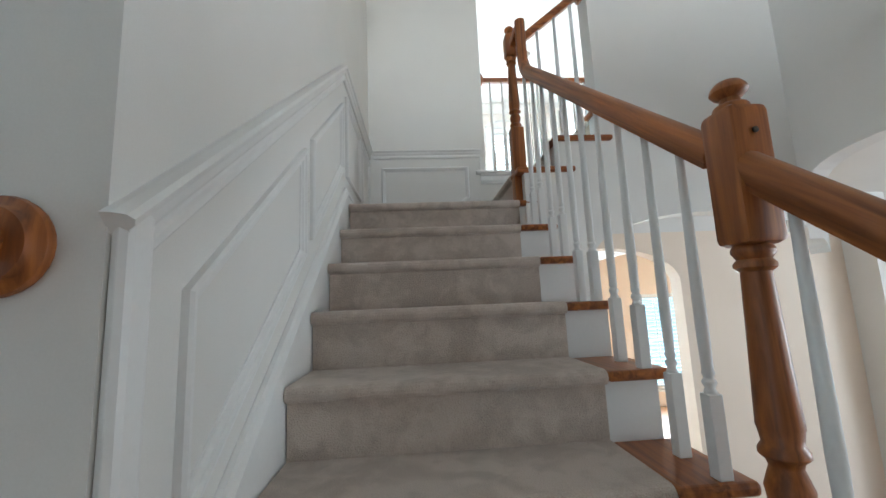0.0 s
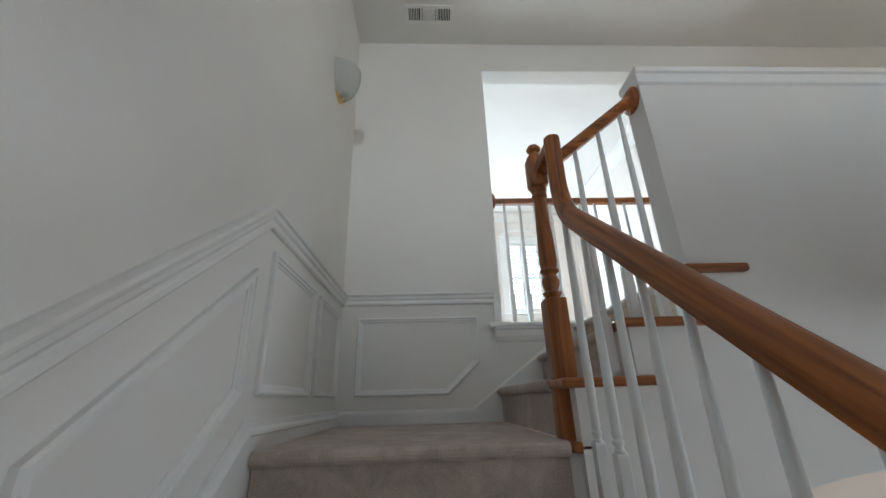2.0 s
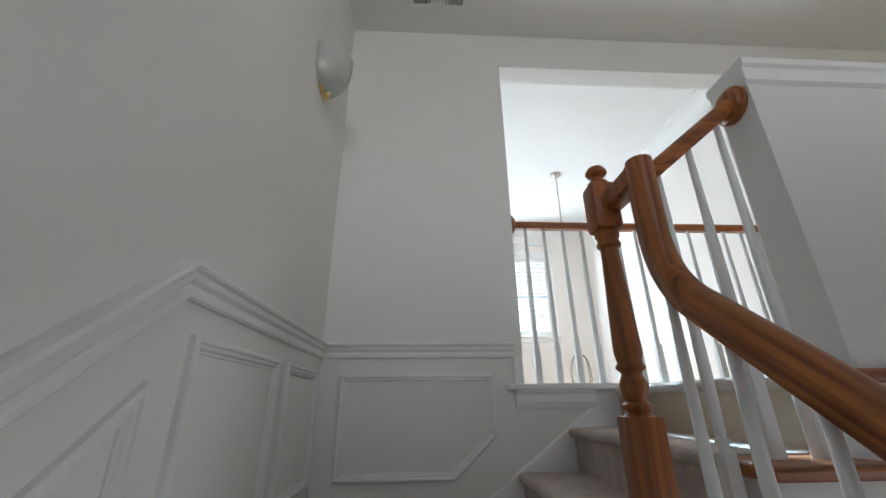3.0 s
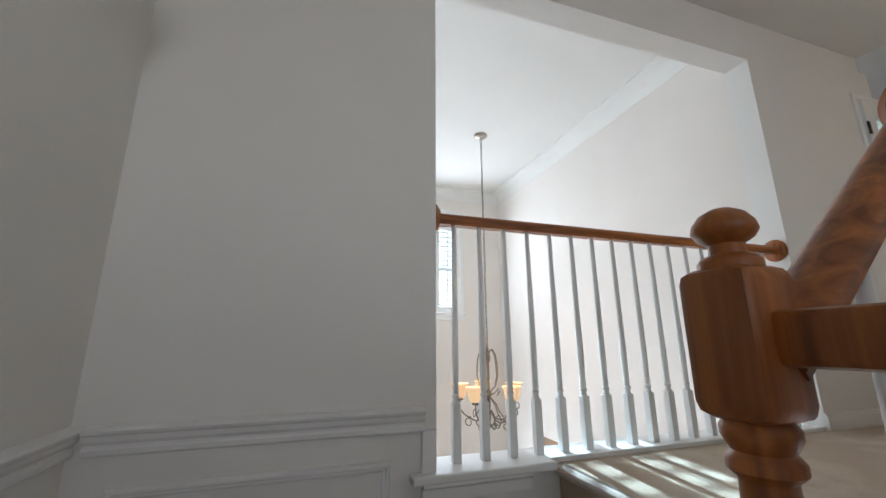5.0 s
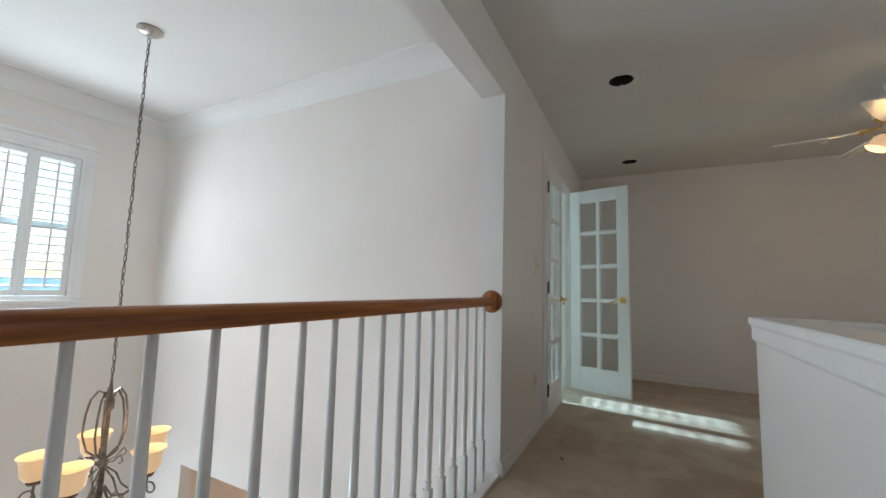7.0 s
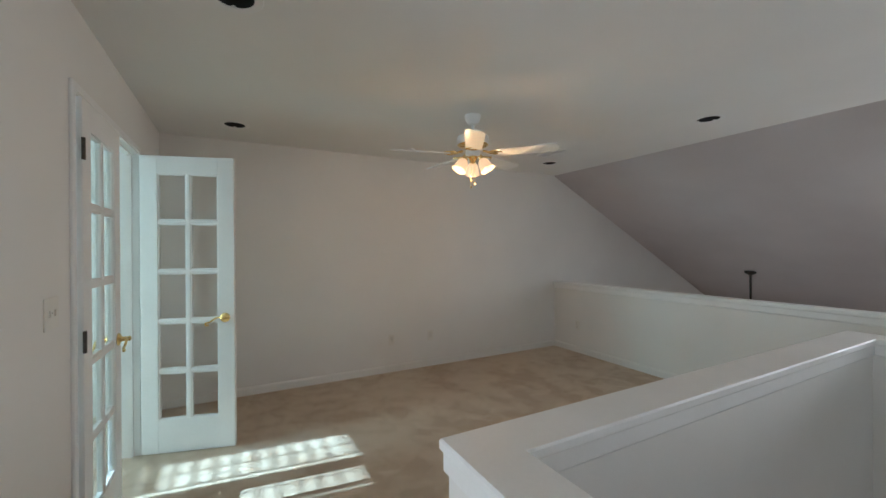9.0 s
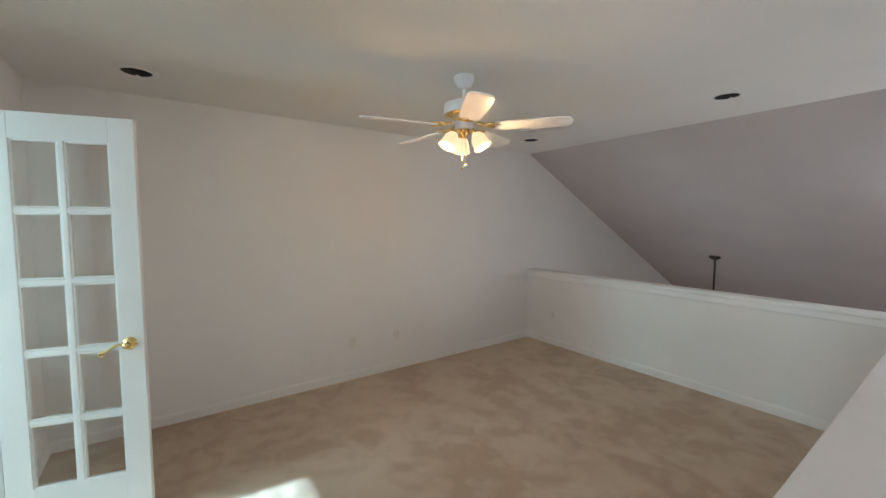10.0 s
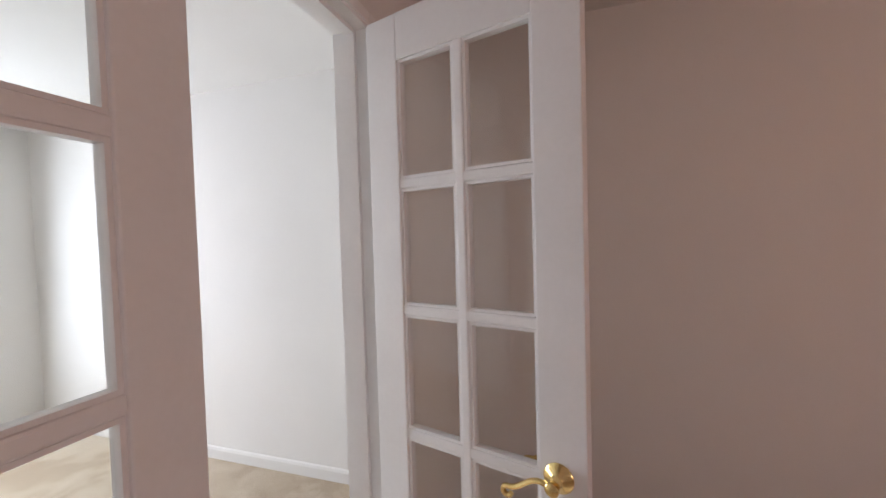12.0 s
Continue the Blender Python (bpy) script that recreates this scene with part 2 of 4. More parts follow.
def sweep(bm, section, path, up=(0, 0, 1), closed=True):
    """Carries a section of (sideways, upward) points along a path, mitred at its corners."""
    path, rings = [Vector(p) for p in path], []
    for i, p in enumerate(path):
        a = (path[i] - path[i - 1]).normalized() if i else None
        b = (path[i + 1] - path[i]).normalized() if i + 1 < len(path) else None
        d = (a or b) if not (a and b) else (a + b).normalized()
        ref = a or b
        wide = 1.0 / max(0.3, d.dot(ref))
        side = d.cross(Vector(up)).normalized()
        top = side.cross(d).normalized()
        rise = abs(d.z) > 0.02 or (a and abs(a.z) > 0.02) or (b and abs(b.z) > 0.02)
        su, st = (1.0, wide) if rise else (wide, 1.0)
        rings.append([bm.verts.new(p + side * (u * su) + top * (v * st)) for u, v in section])
    n = len(section)
    for a, b in zip(rings, rings[1:]):
        for k in range(n if closed else n - 1):
            bm.faces.new((a[k], a[(k + 1) % n], b[(k + 1) % n], b[k]))
    for ring in (rings[0], rings[-1]):
        bm.faces.new(ring)


def tube(bm, path, radius, steps=8):
    ring = [(radius * math.cos(2 * math.pi * k / steps), radius * math.sin(2 * math.pi * k / steps)) for k in range(steps)]
    path, rings, last = [Vector(p) for p in path], [], None
    for i, p in enumerate(path):
        d = (path[min(i + 1, len(path) - 1)] - path[max(i - 1, 0)]).normalized()
        side = d.cross(Vector((0, 0, 1)) if abs(d.z) < 0.9 else Vector((0, 1, 0))).normalized()
        if last and side.dot(last) < 0:
            side = -side
        if last:
            side = (last - d * last.dot(d)).normalized()
        last = side
        top = side.cross(d)
        rings.append([bm.verts.new(p + side * u + top * v) for u, v in ring])
    for a, b in zip(rings, rings[1:]):
        for k in range(steps):
            bm.faces.new((a[k], a[(k + 1) % steps], b[(k + 1) % steps], b[k]))
    for r in (rings[0], rings[-1]):
        bm.faces.new(r)


def part(name, me, parent, place=None, label=""):
    ob = new(name, me)
    ob.parent = parent
    if place is not None:
        ob.matrix_basis = place
    return tagged(ob, label)


def base(name, m, label, category, group=""):
    ob = new(name)
    ob.empty_display_size = 0.05
    ob.matrix_basis = m
    return tagged(ob, label, category, group)


# ---- plan: landing at z 0, upper floor at UP, ground floor at LOW ----
UP, LOW, TOP = 0.553, -2.47, 2.952
BACK, THICK, DOOR_T, PT = 1.173, 0.14, 0.10, 0.12
RUN, RISE = 0.252, 0.19
WALL_END = -1.588
VOID_N, VOID_E, VOID_S = 0.0, 2.655, -2.325
LOFT_E, LOFT_S = 6.043, -3.388
FAR = 4.68
WEST = -2.5
FOYER_E = 3.035


def structure(ob, label):
    return tagged(ob, label, kind="structure")


def wall_along_x(name, mat, y0, y1, x0, x1, z0, z1, openings=(), label=""):
    """A wall between y0 and y1 with openings (xa, xb, za, zb) cut through it."""
    bm = bmesh.new()
    xs = sorted({x0, x1, *(o[0] for o in openings), *(o[1] for o in openings)})
    for a, b in zip(xs, xs[1:]):
        cuts = sorted((o[2], o[3]) for o in openings if o[0] < b - 1e-6 and o[1] > a + 1e-6)
        z = z0
        for c, d in cuts:
            if c > z + 1e-6:
                block(bm, a, b, y0, y1, z, c)
            z = d
        if z < z1:
            block(bm, a, b, y0, y1, z, z1)
    bmesh.ops.remove_doubles(bm, verts=bm.verts, dist=1e-5)
    return structure(new(name, mesh_of(name, bm, mat)), label)


def wall_along_y(name, mat, x0, x1, y0, y1, z0, z1, openings=(), label=""):
    bm = bmesh.new()
    ys = sorted({y0, y1, *(o[0] for o in openings), *(o[1] for o in openings)})
    for a, b in zip(ys, ys[1:]):
        cuts = sorted((o[2], o[3]) for o in openings if o[0] < b - 1e-6 and o[1] > a + 1e-6)
        z = z0
        for c, d in cuts:
            if c > z + 1e-6:
                block(bm, x0, x1, a, b, z, c)
            z = d
        if z < z1:
            block(bm, x0, x1, a, b, z, z1)
    bmesh.ops.remove_doubles(bm, verts=bm.verts, dist=1e-5)
    return structure(new(name, mesh_of(name, bm, mat)), label)


def arched_wall(name, mat, across, lo, hi, a0, a1, spring, apex, bottom, top, t0, t1, label, power=2.0):
    """A wall from lo to hi with an elliptical arch from a0 to a1. across maps (along, thickness, height) to the world."""
    bm = bmesh.new()
    mid, half, steps = (a0 + a1) / 2, (a1 - a0) / 2, 28
    cols = [(lo, None), (a0, None)] + [
        (mid - half * math.cos(math.pi * k / steps), spring + (apex - spring) * max(0.0, 1 - abs(math.cos(math.pi * k / steps)) ** power) ** (1 / power))
        for k in range(steps + 1)] + [(a1, None), (hi, None)]
    for (u, zu), (v, zv) in zip(cols, cols[1:]):
        if v - u < 1e-6:
            continue
        low_u, low_v = (zu if zu is not None else bottom), (zv if zv is not None else bottom)
        if zu is None or zv is None:
            low_u = low_v = bottom
        c = [bm.verts.new(across(*p)) for p in ((u, t0, low_u), (v, t0, low_v), (v, t0, top), (u, t0, top),
                                                (u, t1, low_u), (v, t1, low_v), (v, t1, top), (u, t1, top))]
        for f in ((0, 1, 2, 3), (7, 6, 5, 4), (0, 4, 5, 1), (3, 2, 6, 7), (0, 3, 7, 4), (1, 5, 6, 2)):
            bm.faces.new([c[i] for i in f])
    return structure(new(name, mesh_of(name, bm, mat)), label)


# ---- walls, floors and ceilings ----
RAIL_OPEN = (1.015, 3.01, UP - 0.01, 2.655)
DOOR_OPEN = (4.012, 5.208, UP - 0.02, UP + 2.045)
structure(blocks("wall_stair_west", PAINT, (-0.12, 0, WALL_END, BACK, LOW, TOP)), "off-white painted wall beside the stairs")
wall_along_x("wall_rosette", PAINT, WALL_END, WALL_END + 0.12, WEST, -0.12, LOW, UP - 0.3, label="off-white wall end carrying the lower handrail")
wall_along_x("wall_gallery", PAINT, BACK, BACK + THICK, -1.6, FOYER_E + 0.1, -0.02, TOP + 0.2, [RAIL_OPEN], "off-white wall with the balustrade opening")
wall_along_x("wall_north", PAINT, BACK, BACK + DOOR_T, FOYER_E + 0.1, LOFT_E, -0.02, TOP + 0.2, [DOOR_OPEN], "off-white loft wall with the double doors")
arched_wall("wall_under_gallery", PEACH, lambda u, t, z: (u, t, z), -1.6, LOFT_E, 1.35, 2.67, -0.46, -0.15, LOW, -0.02,
            BACK, BACK + THICK, "peach wall with an arch to the dining room")
arched_wall("wall_arch", PAINT, lambda u, t, z: (u, t, z), 1.0, VOID_E + PT, 1.355, VOID_E + PT, -0.36, -0.1, LOW, 0.0,
            VOID_N, VOID_N + PT, "white arch under the upper steps")
structure(blocks("wall_steps_side", PAINT, (1.0, 1.208, VOID_N, VOID_N + PT, 0.0, 0.15), (1.208, 1.466, VOID_N, VOID_N + PT, 0.0, 0.335),
                 (1.466, VOID_E + PT, VOID_N, VOID_N + PT, 0.0, UP + 0.862)), "white half wall beside the upper steps")
arched_wall("wall_void_east", PAINT, lambda u, t, z: (t, u, z), VOID_S - PT, VOID_N, -1.75, VOID_N, -0.28, 0.18, LOW, UP + 0.862,
            VOID_E, VOID_E + PT, "white half wall with an arch beside the stairwell", 5.0)
structure(blocks("wall_pier", PAINT, (4.24, 4.42, BACK - 0.25, BACK, LOW, UP - 0.3)), "white wall end beside the cabinet")
wall_along_x("wall_void_south", PAINT, VOID_S - PT, VOID_S, WEST, VOID_E, UP - 0.3, UP + 0.862, label="white half wall closing the stairwell")
wall_along_x("wall_loft_south", PAINT, LOFT_S - 0.12, LOFT_S, WEST, LOFT_E, UP - 0.3, UP + 0.862, label="white half wall above the family room")
# The opening below the loft floor holds the added kitchen window.
wall_along_y("wall_east", PAINT, LOFT_E, LOFT_E + 0.12, LOFT_S - 0.06, BACK + THICK, LOW, TOP + 0.1, [(-2.3, -0.7, -1.6, -0.2)], "plain off-white loft wall")
# The opening here was made for the added breakfast window.
wall_along_y("wall_family_east", PAINT, LOFT_E, LOFT_E + 0.12, -8.1, LOFT_S - 0.06, LOW, TOP + 0.1, [(-5.7, -4.3, -1.6, -0.2)], "off-white wall of the family room")
wall_along_y("wall_west", PAINT, WEST - 0.12, WEST, -8.1, BACK + THICK, LOW, TOP + 0.1, [(-5.35, -3.85, -2.0, 0.0)], "plain off-white wall with an added hall window")
wall_along_x("wall_family_south", PAINT, -8.1, -7.98, WEST, LOFT_E, LOW, 1.2, [(0.3, 2.7, -1.9, -0.5)], "far wall of the family room")
structure(blocks("floor_upper", CARPET,
                 (1.485, LOFT_E, VOID_N + PT, BACK, UP - 0.3, UP), (VOID_E + PT, LOFT_E, LOFT_S, VOID_N + PT, UP - 0.3, UP),
                 (WEST, VOID_E + PT, LOFT_S, VOID_S - PT, UP - 0.3, UP)), "worn beige carpet of the loft floor")
structure(blocks("ceiling_ground", CEIL, (VOID_E + PT, LOFT_E, LOFT_S, BACK, UP - 0.32, UP - 0.3), (1.485, VOID_E + PT, VOID_N + PT, BACK, UP - 0.32, UP - 0.3),
                 (WEST, VOID_E + PT, LOFT_S, VOID_S - PT, UP - 0.32, UP - 0.3)), "white ceiling of the ground storey")
structure(blocks("floor_study", CARPET, (DOOR_OPEN[0], DOOR_OPEN[1], BACK, BACK + DOOR_T, UP - 0.3, UP),
                 (FOYER_E + 0.1, 6.13, BACK + DOOR_T, FAR, UP - 0.3, UP)), "beige carpet of the study")
structure(blocks("floor_ground", FLOORWOOD, (WEST - 0.1, 6.3, -8.1, FAR + 0.14, LOW - 0.1, LOW)), "oak floor of the ground storey")
CANS = ((3.691, 0.591), (5.512, 0.592), (3.653, -2.725), (5.444, -2.742))
bm = bmesh.new()
xs = sorted({WEST - 0.1, LOFT_E + 0.12, *(x + d for x, y in CANS for d in (-0.077, 0.077))})
ys = sorted({LOFT_S, BACK, *(y + d for x, y in CANS for d in (-0.077, 0.077))})
for xa, xb in zip(xs, xs[1:]):
    for ya, yb in zip(ys, ys[1:]):
        if not any(abs((xa + xb) / 2 - x) < 0.01 + 0.06 and abs((ya + yb) / 2 - y) < 0.07 and xb - xa < 0.16 and yb - ya < 0.16 for x, y in CANS):
            block(bm, xa, xb, ya, yb, TOP, TOP + 0.1)
bmesh.ops.remove_doubles(bm, verts=bm.verts, dist=1e-5)
structure(new("ceiling_loft", mesh_of("ceiling_loft", bm, CEIL)), "flat white ceiling")
structure(blocks("ceiling_top", CEIL, (WEST - 0.1, LOFT_E + 0.12, LOFT_S, BACK, TOP + 0.22, TOP + 0.26)), "boarding above the ceiling")
bm = bmesh.new()
# Hole for the added skylight; the place isn't known to have one.
ADDED_SKYLIGHT = (0.0, 2.2, -5.75, -4.25)
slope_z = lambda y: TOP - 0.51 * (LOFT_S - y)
for xa, xb, ya, yb in ((WEST - 0.1, ADDED_SKYLIGHT[0], -8.1, LOFT_S), (ADDED_SKYLIGHT[1], LOFT_E + 0.1, -8.1, LOFT_S),
                       (ADDED_SKYLIGHT[0], ADDED_SKYLIGHT[1], -8.1, ADDED_SKYLIGHT[2]), (ADDED_SKYLIGHT[0], ADDED_SKYLIGHT[1], ADDED_SKYLIGHT[3], LOFT_S)):
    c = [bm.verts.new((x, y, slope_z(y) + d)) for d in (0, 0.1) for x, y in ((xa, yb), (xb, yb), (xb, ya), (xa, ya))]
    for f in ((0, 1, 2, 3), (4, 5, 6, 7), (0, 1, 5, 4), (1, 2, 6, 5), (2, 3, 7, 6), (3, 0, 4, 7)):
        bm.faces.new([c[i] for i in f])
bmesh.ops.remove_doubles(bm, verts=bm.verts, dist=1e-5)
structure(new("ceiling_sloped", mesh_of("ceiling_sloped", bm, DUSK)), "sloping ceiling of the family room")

# foyer, dining room and study behind the back wall
FOYER_TOP = 3.05
WIN_HIGH = (1.79, 2.42, 1.35, 2.55)
# Unseen side window, added to carry the foyer fill.
WIN_ADDED = (-1.0, 0.2, 0.9, 2.5)
WIN_LOW = (1.2, 2.46, -1.9, -0.45)
WIN_DINE = (4.32, 5.3, -2.2, -0.55)
WIN_STUDY = (4.66, 5.44, 1.0, 2.64)
wall_along_x("wall_far_foyer", CREAM, FAR, FAR + 0.16, -1.6, FOYER_E + 0.1, LOW, FOYER_TOP + 0.1, [WIN_HIGH, WIN_LOW, WIN_ADDED], "tall foyer wall with shuttered window")
wall_along_x("wall_far_rooms", PAINT, FAR, FAR + 0.16, FOYER_E + 0.1, 6.25, LOW, FOYER_TOP + 0.1, [WIN_DINE, WIN_STUDY], "front wall of dining room and study")
wall_along_y("wall_foyer_east", CREAM, FOYER_E, FOYER_E + 0.1, BACK + THICK, FAR, LOW, FOYER_TOP + 0.1, [(BACK + THICK, 4.0, LOW, -0.02)], "tall white foyer wall")
wall_along_y("wall_foyer_west", CREAM, -1.72, -1.6, BACK, FAR + 0.16, LOW, FOYER_TOP + 0.1, label="plain white foyer wall")
wall_along_y("wall_rooms_east", PAINT, 6.13, 6.25, BACK + DOOR_T, FAR, LOW, FOYER_TOP + 0.1, label="white study wall")
structure(blocks("ceiling_foyer", CEIL, (-1.72, FOYER_E + 0.1, BACK + THICK, FAR + 0.16, FOYER_TOP, FOYER_TOP + 0.1)), "high white foyer ceiling")
structure(blocks("ceiling_study", CEIL, (FOYER_E + 0.1, 6.13, BACK + DOOR_T, FAR, TOP, TOP + 0.1)), "white study ceiling")
structure(blocks("wall_dining_peach", PEACH, (6.1, 6.13, BACK + THICK, FAR, LOW, UP - 0.3),
                 (FOYER_E + 0.1, WIN_DINE[0], FAR - 0.03, FAR, LOW, UP - 0.3), (WIN_DINE[1], 6.1, FAR - 0.03, FAR, LOW, UP - 0.3),
                 (WIN_DINE[0], WIN_DINE[1], FAR - 0.03, FAR, LOW, WIN_DINE[2]), (WIN_DINE[0], WIN_DINE[1], FAR - 0.03, FAR, WIN_DINE[3], UP - 0.3)),
          "warm peach dining room walls")


# ---- stairs ----
def carpet_step(bm, along, x0, x1, nose, back, z, drop):
    """A carpeted tread with a rolled nose and the riser under it; along maps (side, forward, height)."""
    r, c = 0.021, []
    for k in range(7):
        a = math.pi / 2 + math.pi * k / 6
        c.append((nose + r + r * math.cos(a), z - r + r * math.sin(a)))
    c = [(back, z)] + c + [(nose + 0.028, z - 2 * r - 0.002), (nose + 0.028, z - drop), (nose + 0.05, z - drop), (back, z - 0.05)]
    rings = [[bm.verts.new(along(x, f, h)) for f, h in c] for x in (x0, x1)]
    n = len(c)
    for k in range(n):
        bm.faces.new((rings[0][k], rings[0][(k + 1) % n], rings[1][(k + 1) % n], rings[1][k]))
    bm.faces.new(rings[0])
    bm.faces.new(rings[1])


def wood_end(bm, along, x0, x1, nose, back, z):
    """The bare oak end of a tread, its nosing rounded and returned round the open side."""
    made = bmesh.ops.create_cube(bm, size=1)["verts"]
    lo, hi = Vector(along(x0, nose, z - 0.03)), Vector(along(x1, back, z))
    size = Vector([abs(h - l) for l, h in zip(lo, hi)])
    bmesh.ops.transform(bm, matrix=Matrix.LocRotScale((lo + hi) / 2, None, size), verts=made)
    bmesh.ops.bevel(bm, geom=list({e for v in made for e in v.link_edges}), offset=0.011, segments=3, profile=0.5, affect="EDGES")


lower = lambda side, fwd, h: (side, fwd, h)
upper = lambda side, fwd, h: (fwd, side, h)
stairs = base("staircase", pose(0, 0, 0), "carpeted staircase with oak tread ends and white risers", "staircase")
EDGE = 0.89
for k in range(12):
    nose, z = -k * RUN, -k * RISE
    right = (0.965 if k == 0 else EDGE)
    bm = bmesh.new()
    carpet_step(bm, lower, 0.022, right, nose, BACK - 0.02 if k == 0 else nose + RUN + 0.035, z, RISE)
    part("carpet_tread", mesh_of("carpet_tread", bm, STAIRCARPET), stairs)
    bm = bmesh.new()
    wood_end(bm, lower, right + 0.001, 1.075, nose, nose + (0.12 if k == 0 else RUN + 0.03), z - 0.004)
    part("oak_tread_end", mesh_of("oak_tread_end", bm, OAK_Y), stairs)
    bm = bmesh.new()
    block(bm, EDGE + 0.001, 1.045, nose + 0.03, nose + RUN + 0.03 if k else 0.16, LOW if k > 5 else z - 0.9, z - 0.033)
    part("white_riser", mesh_of("white_riser", bm, TRIM), stairs)
US = UP / 3
for k in range(3):
    nose, z = 0.945 + 0.26 * k, US * (k + 1)
    bm = bmesh.new()
    carpet_step(bm, upper, 0.14, BACK - 0.003 if k < 2 else BACK, nose, nose + (0.295 if k < 2 else 0.03), z, US)
    part("carpet_tread", mesh_of("carpet_tread", bm, STAIRCARPET), stairs)
    bm = bmesh.new()
    wood_end(bm, lambda side, fwd, h: (fwd, -side, h), -0.139, 0.028, *((0.955, 1.293), (1.18, 1.53), (1.44, 1.673))[k], z - 0.004)
    part("oak_tread_end", mesh_of("oak_tread_end", bm, OAK_X), stairs)
bm = bmesh.new()
block(bm, 0.0, 0.965, 0.05, BACK, -0.25, -0.06)
block(bm, 0.02, 1.0, 0.05, BACK, -2.4, -0.25)
part("landing_frame", mesh_of("landing_frame", bm, PAINT), stairs)


# ---- trim ----
def follow(bm, section, path, side):
    """Carries a section of (sideways, upward) points along a path whose sideways direction stays the same; mitred."""
    path, side, rings = [Vector(p) for p in path], Vector(side), []
    for i, p in enumerate(path):
        a = (path[i] - path[i - 1]).normalized() if i else None
        b = (path[i + 1] - path[i]).normalized() if i + 1 < len(path) else None
        d = (a or b) if not (a and b) else (a + b).normalized()
        wide = 1.0 / max(0.4, d.dot(a or b))
        top = side.cross(d).normalized()
        rings.append([bm.verts.new(p + side * u + top * (v * wide)) for u, v in section])
    n = len(section)
    for a, b in zip(rings, rings[1:]):
        for k in range(n):
            bm.faces.new((a[k], a[(k + 1) % n], b[(k + 1) % n], b[k]))
    for ring in (rings[0], rings[-1]):
        bm.faces.new(ring)


def moulding_frame(bm, poly, to_world, steps=((0, 0.0), (0.001, 0.013), (0.006, 0.019), (0.013, 0.019), (0.017, 0.013), (0.025, 0.012), (0.030, 0.005), (0.036, 0.004), (0.037, 0.0))):
    """A picture-frame moulding along a flat polygon; to_world maps (along, up, out)."""
    pts = [Vector(p) for p in poly]
    area = sum(a.x * b.y - b.x * a.y for a, b in zip(pts, pts[1:] + pts[:1]))
    if area < 0:
        pts.reverse()
    rings = []
    for inset, out in steps:
        ring = []
        for i, p in enumerate(pts):
            e0, e1 = (p - pts[i - 1]).normalized(), (pts[(i + 1) % len(pts)] - p).normalized()
            n0, n1 = Vector((-e0.y, e0.x)), Vector((-e1.y, e1.x))
            q = p + (n0 + n1) * (inset / (1 + n0.dot(n1)))
            ring.append(bm.verts.new(to_world(q.x, q.y, out)))
        rings.append(ring)
    n = len(pts)
    for a, b in zip(rings, rings[1:]):
        for k in range(n):
            bm.faces.new((a[k], a[(k + 1) % n], b[(k + 1) % n], b[k]))


def trim(name, label, *runs, mat=TRIM, smooth=False):
    bm = bmesh.new()
    for section, path, side in runs:
        follow(bm, section, path, side)
    return structure(new(name, mesh_of(name, bm, mat, smooth)), label)


SLOPE = RISE / RUN
RAKE = 0.785
CHAIR = ((-0.002, -0.060), (0.010, -0.060), (0.016, -0.054), (0.017, -0.042), (0.012, -0.036), (0.012, -0.030), (0.021, -0.020), (0.024, -0.006), (0.033, 0.000), (0.036, 0.008), (0.029, 0.015), (0.012, 0.019), (-0.002, 0.020))
SKIRT = ((-0.002, -0.34), (0.018, -0.34), (0.018, -0.045), (0.024, -0.04), (0.024, -0.03), (0.014, -0.02), (0.012, -0.004), (0.004, 0.0), (-0.002, 0.0))
BASE = ((-0.002, 0.0), (0.014, 0.0), (0.014, 0.06), (0.009, 0.073), (0.003, 0.078), (-0.002, 0.078))
trim("trim_chair_rail", "white moulded chair rail up the stair wall",
     (CHAIR, [(0, WALL_END, 0.755 - RAKE * 1.533), (0, -0.055, 0.755), (0, BACK, 0.755)], (1, 0, 0)),
     (CHAIR, [(0.036, BACK, 0.755), (0.97, BACK, 0.755)], (0, -1, 0)))
trim("trim_stair_skirt", "white skirting board along the stairs",
     (SKIRT, [(0, WALL_END, 0.085 - SLOPE * 1.568), (0, -0.02, 0.085), (0, BACK, 0.085)], (1, 0, 0)),
     (BASE, [(0.02, BACK, 0.0), (0.84, BACK, 0.0)], (0, -1, 0)),
     (((-0.002, -0.2), (0.012, -0.2), (0.012, -0.01), (0.005, 0.0), (-0.002, 0.0)), [(0.80, BACK, 0.08), (1.36, BACK, 0.08 + 0.56 * US / 0.26)], (0, -1, 0)))
bm = bmesh.new()
block(bm, 0.0, 0.026, WALL_END + 0.001, WALL_END + 0.055, -1.7, -0.42, edge=0.012)
structure(new("trim_wall_end", mesh_of("trim_wall_end", bm, TRIM)), "white upright trim at the end of the stair wall")
bm = bmesh.new()
west = lambda u, v, o: (o, u, v)
north = lambda u, v, o: (u, BACK - o, v)
moulding_frame(bm, [(0.02, 0.155), (0.56, 0.155), (0.56, 0.63), (0.02, 0.63)], west)
moulding_frame(bm, [(0.645, 0.155), (1.10, 0.155), (1.10, 0.63), (0.645, 0.63)], west)
for a, b in ((-0.69, -0.09), (-1.43, -0.775)):
    moulding_frame(bm, [(a, 0.225 + RAKE * a), (b, 0.225 + RAKE * b), (b, 0.602 + RAKE * b), (a, 0.602 + RAKE * a)], west)
moulding_frame(bm, [(0.102, 0.155), (0.66, 0.155), (0.858, 0.335), (0.858, 0.616), (0.102, 0.616)], north)
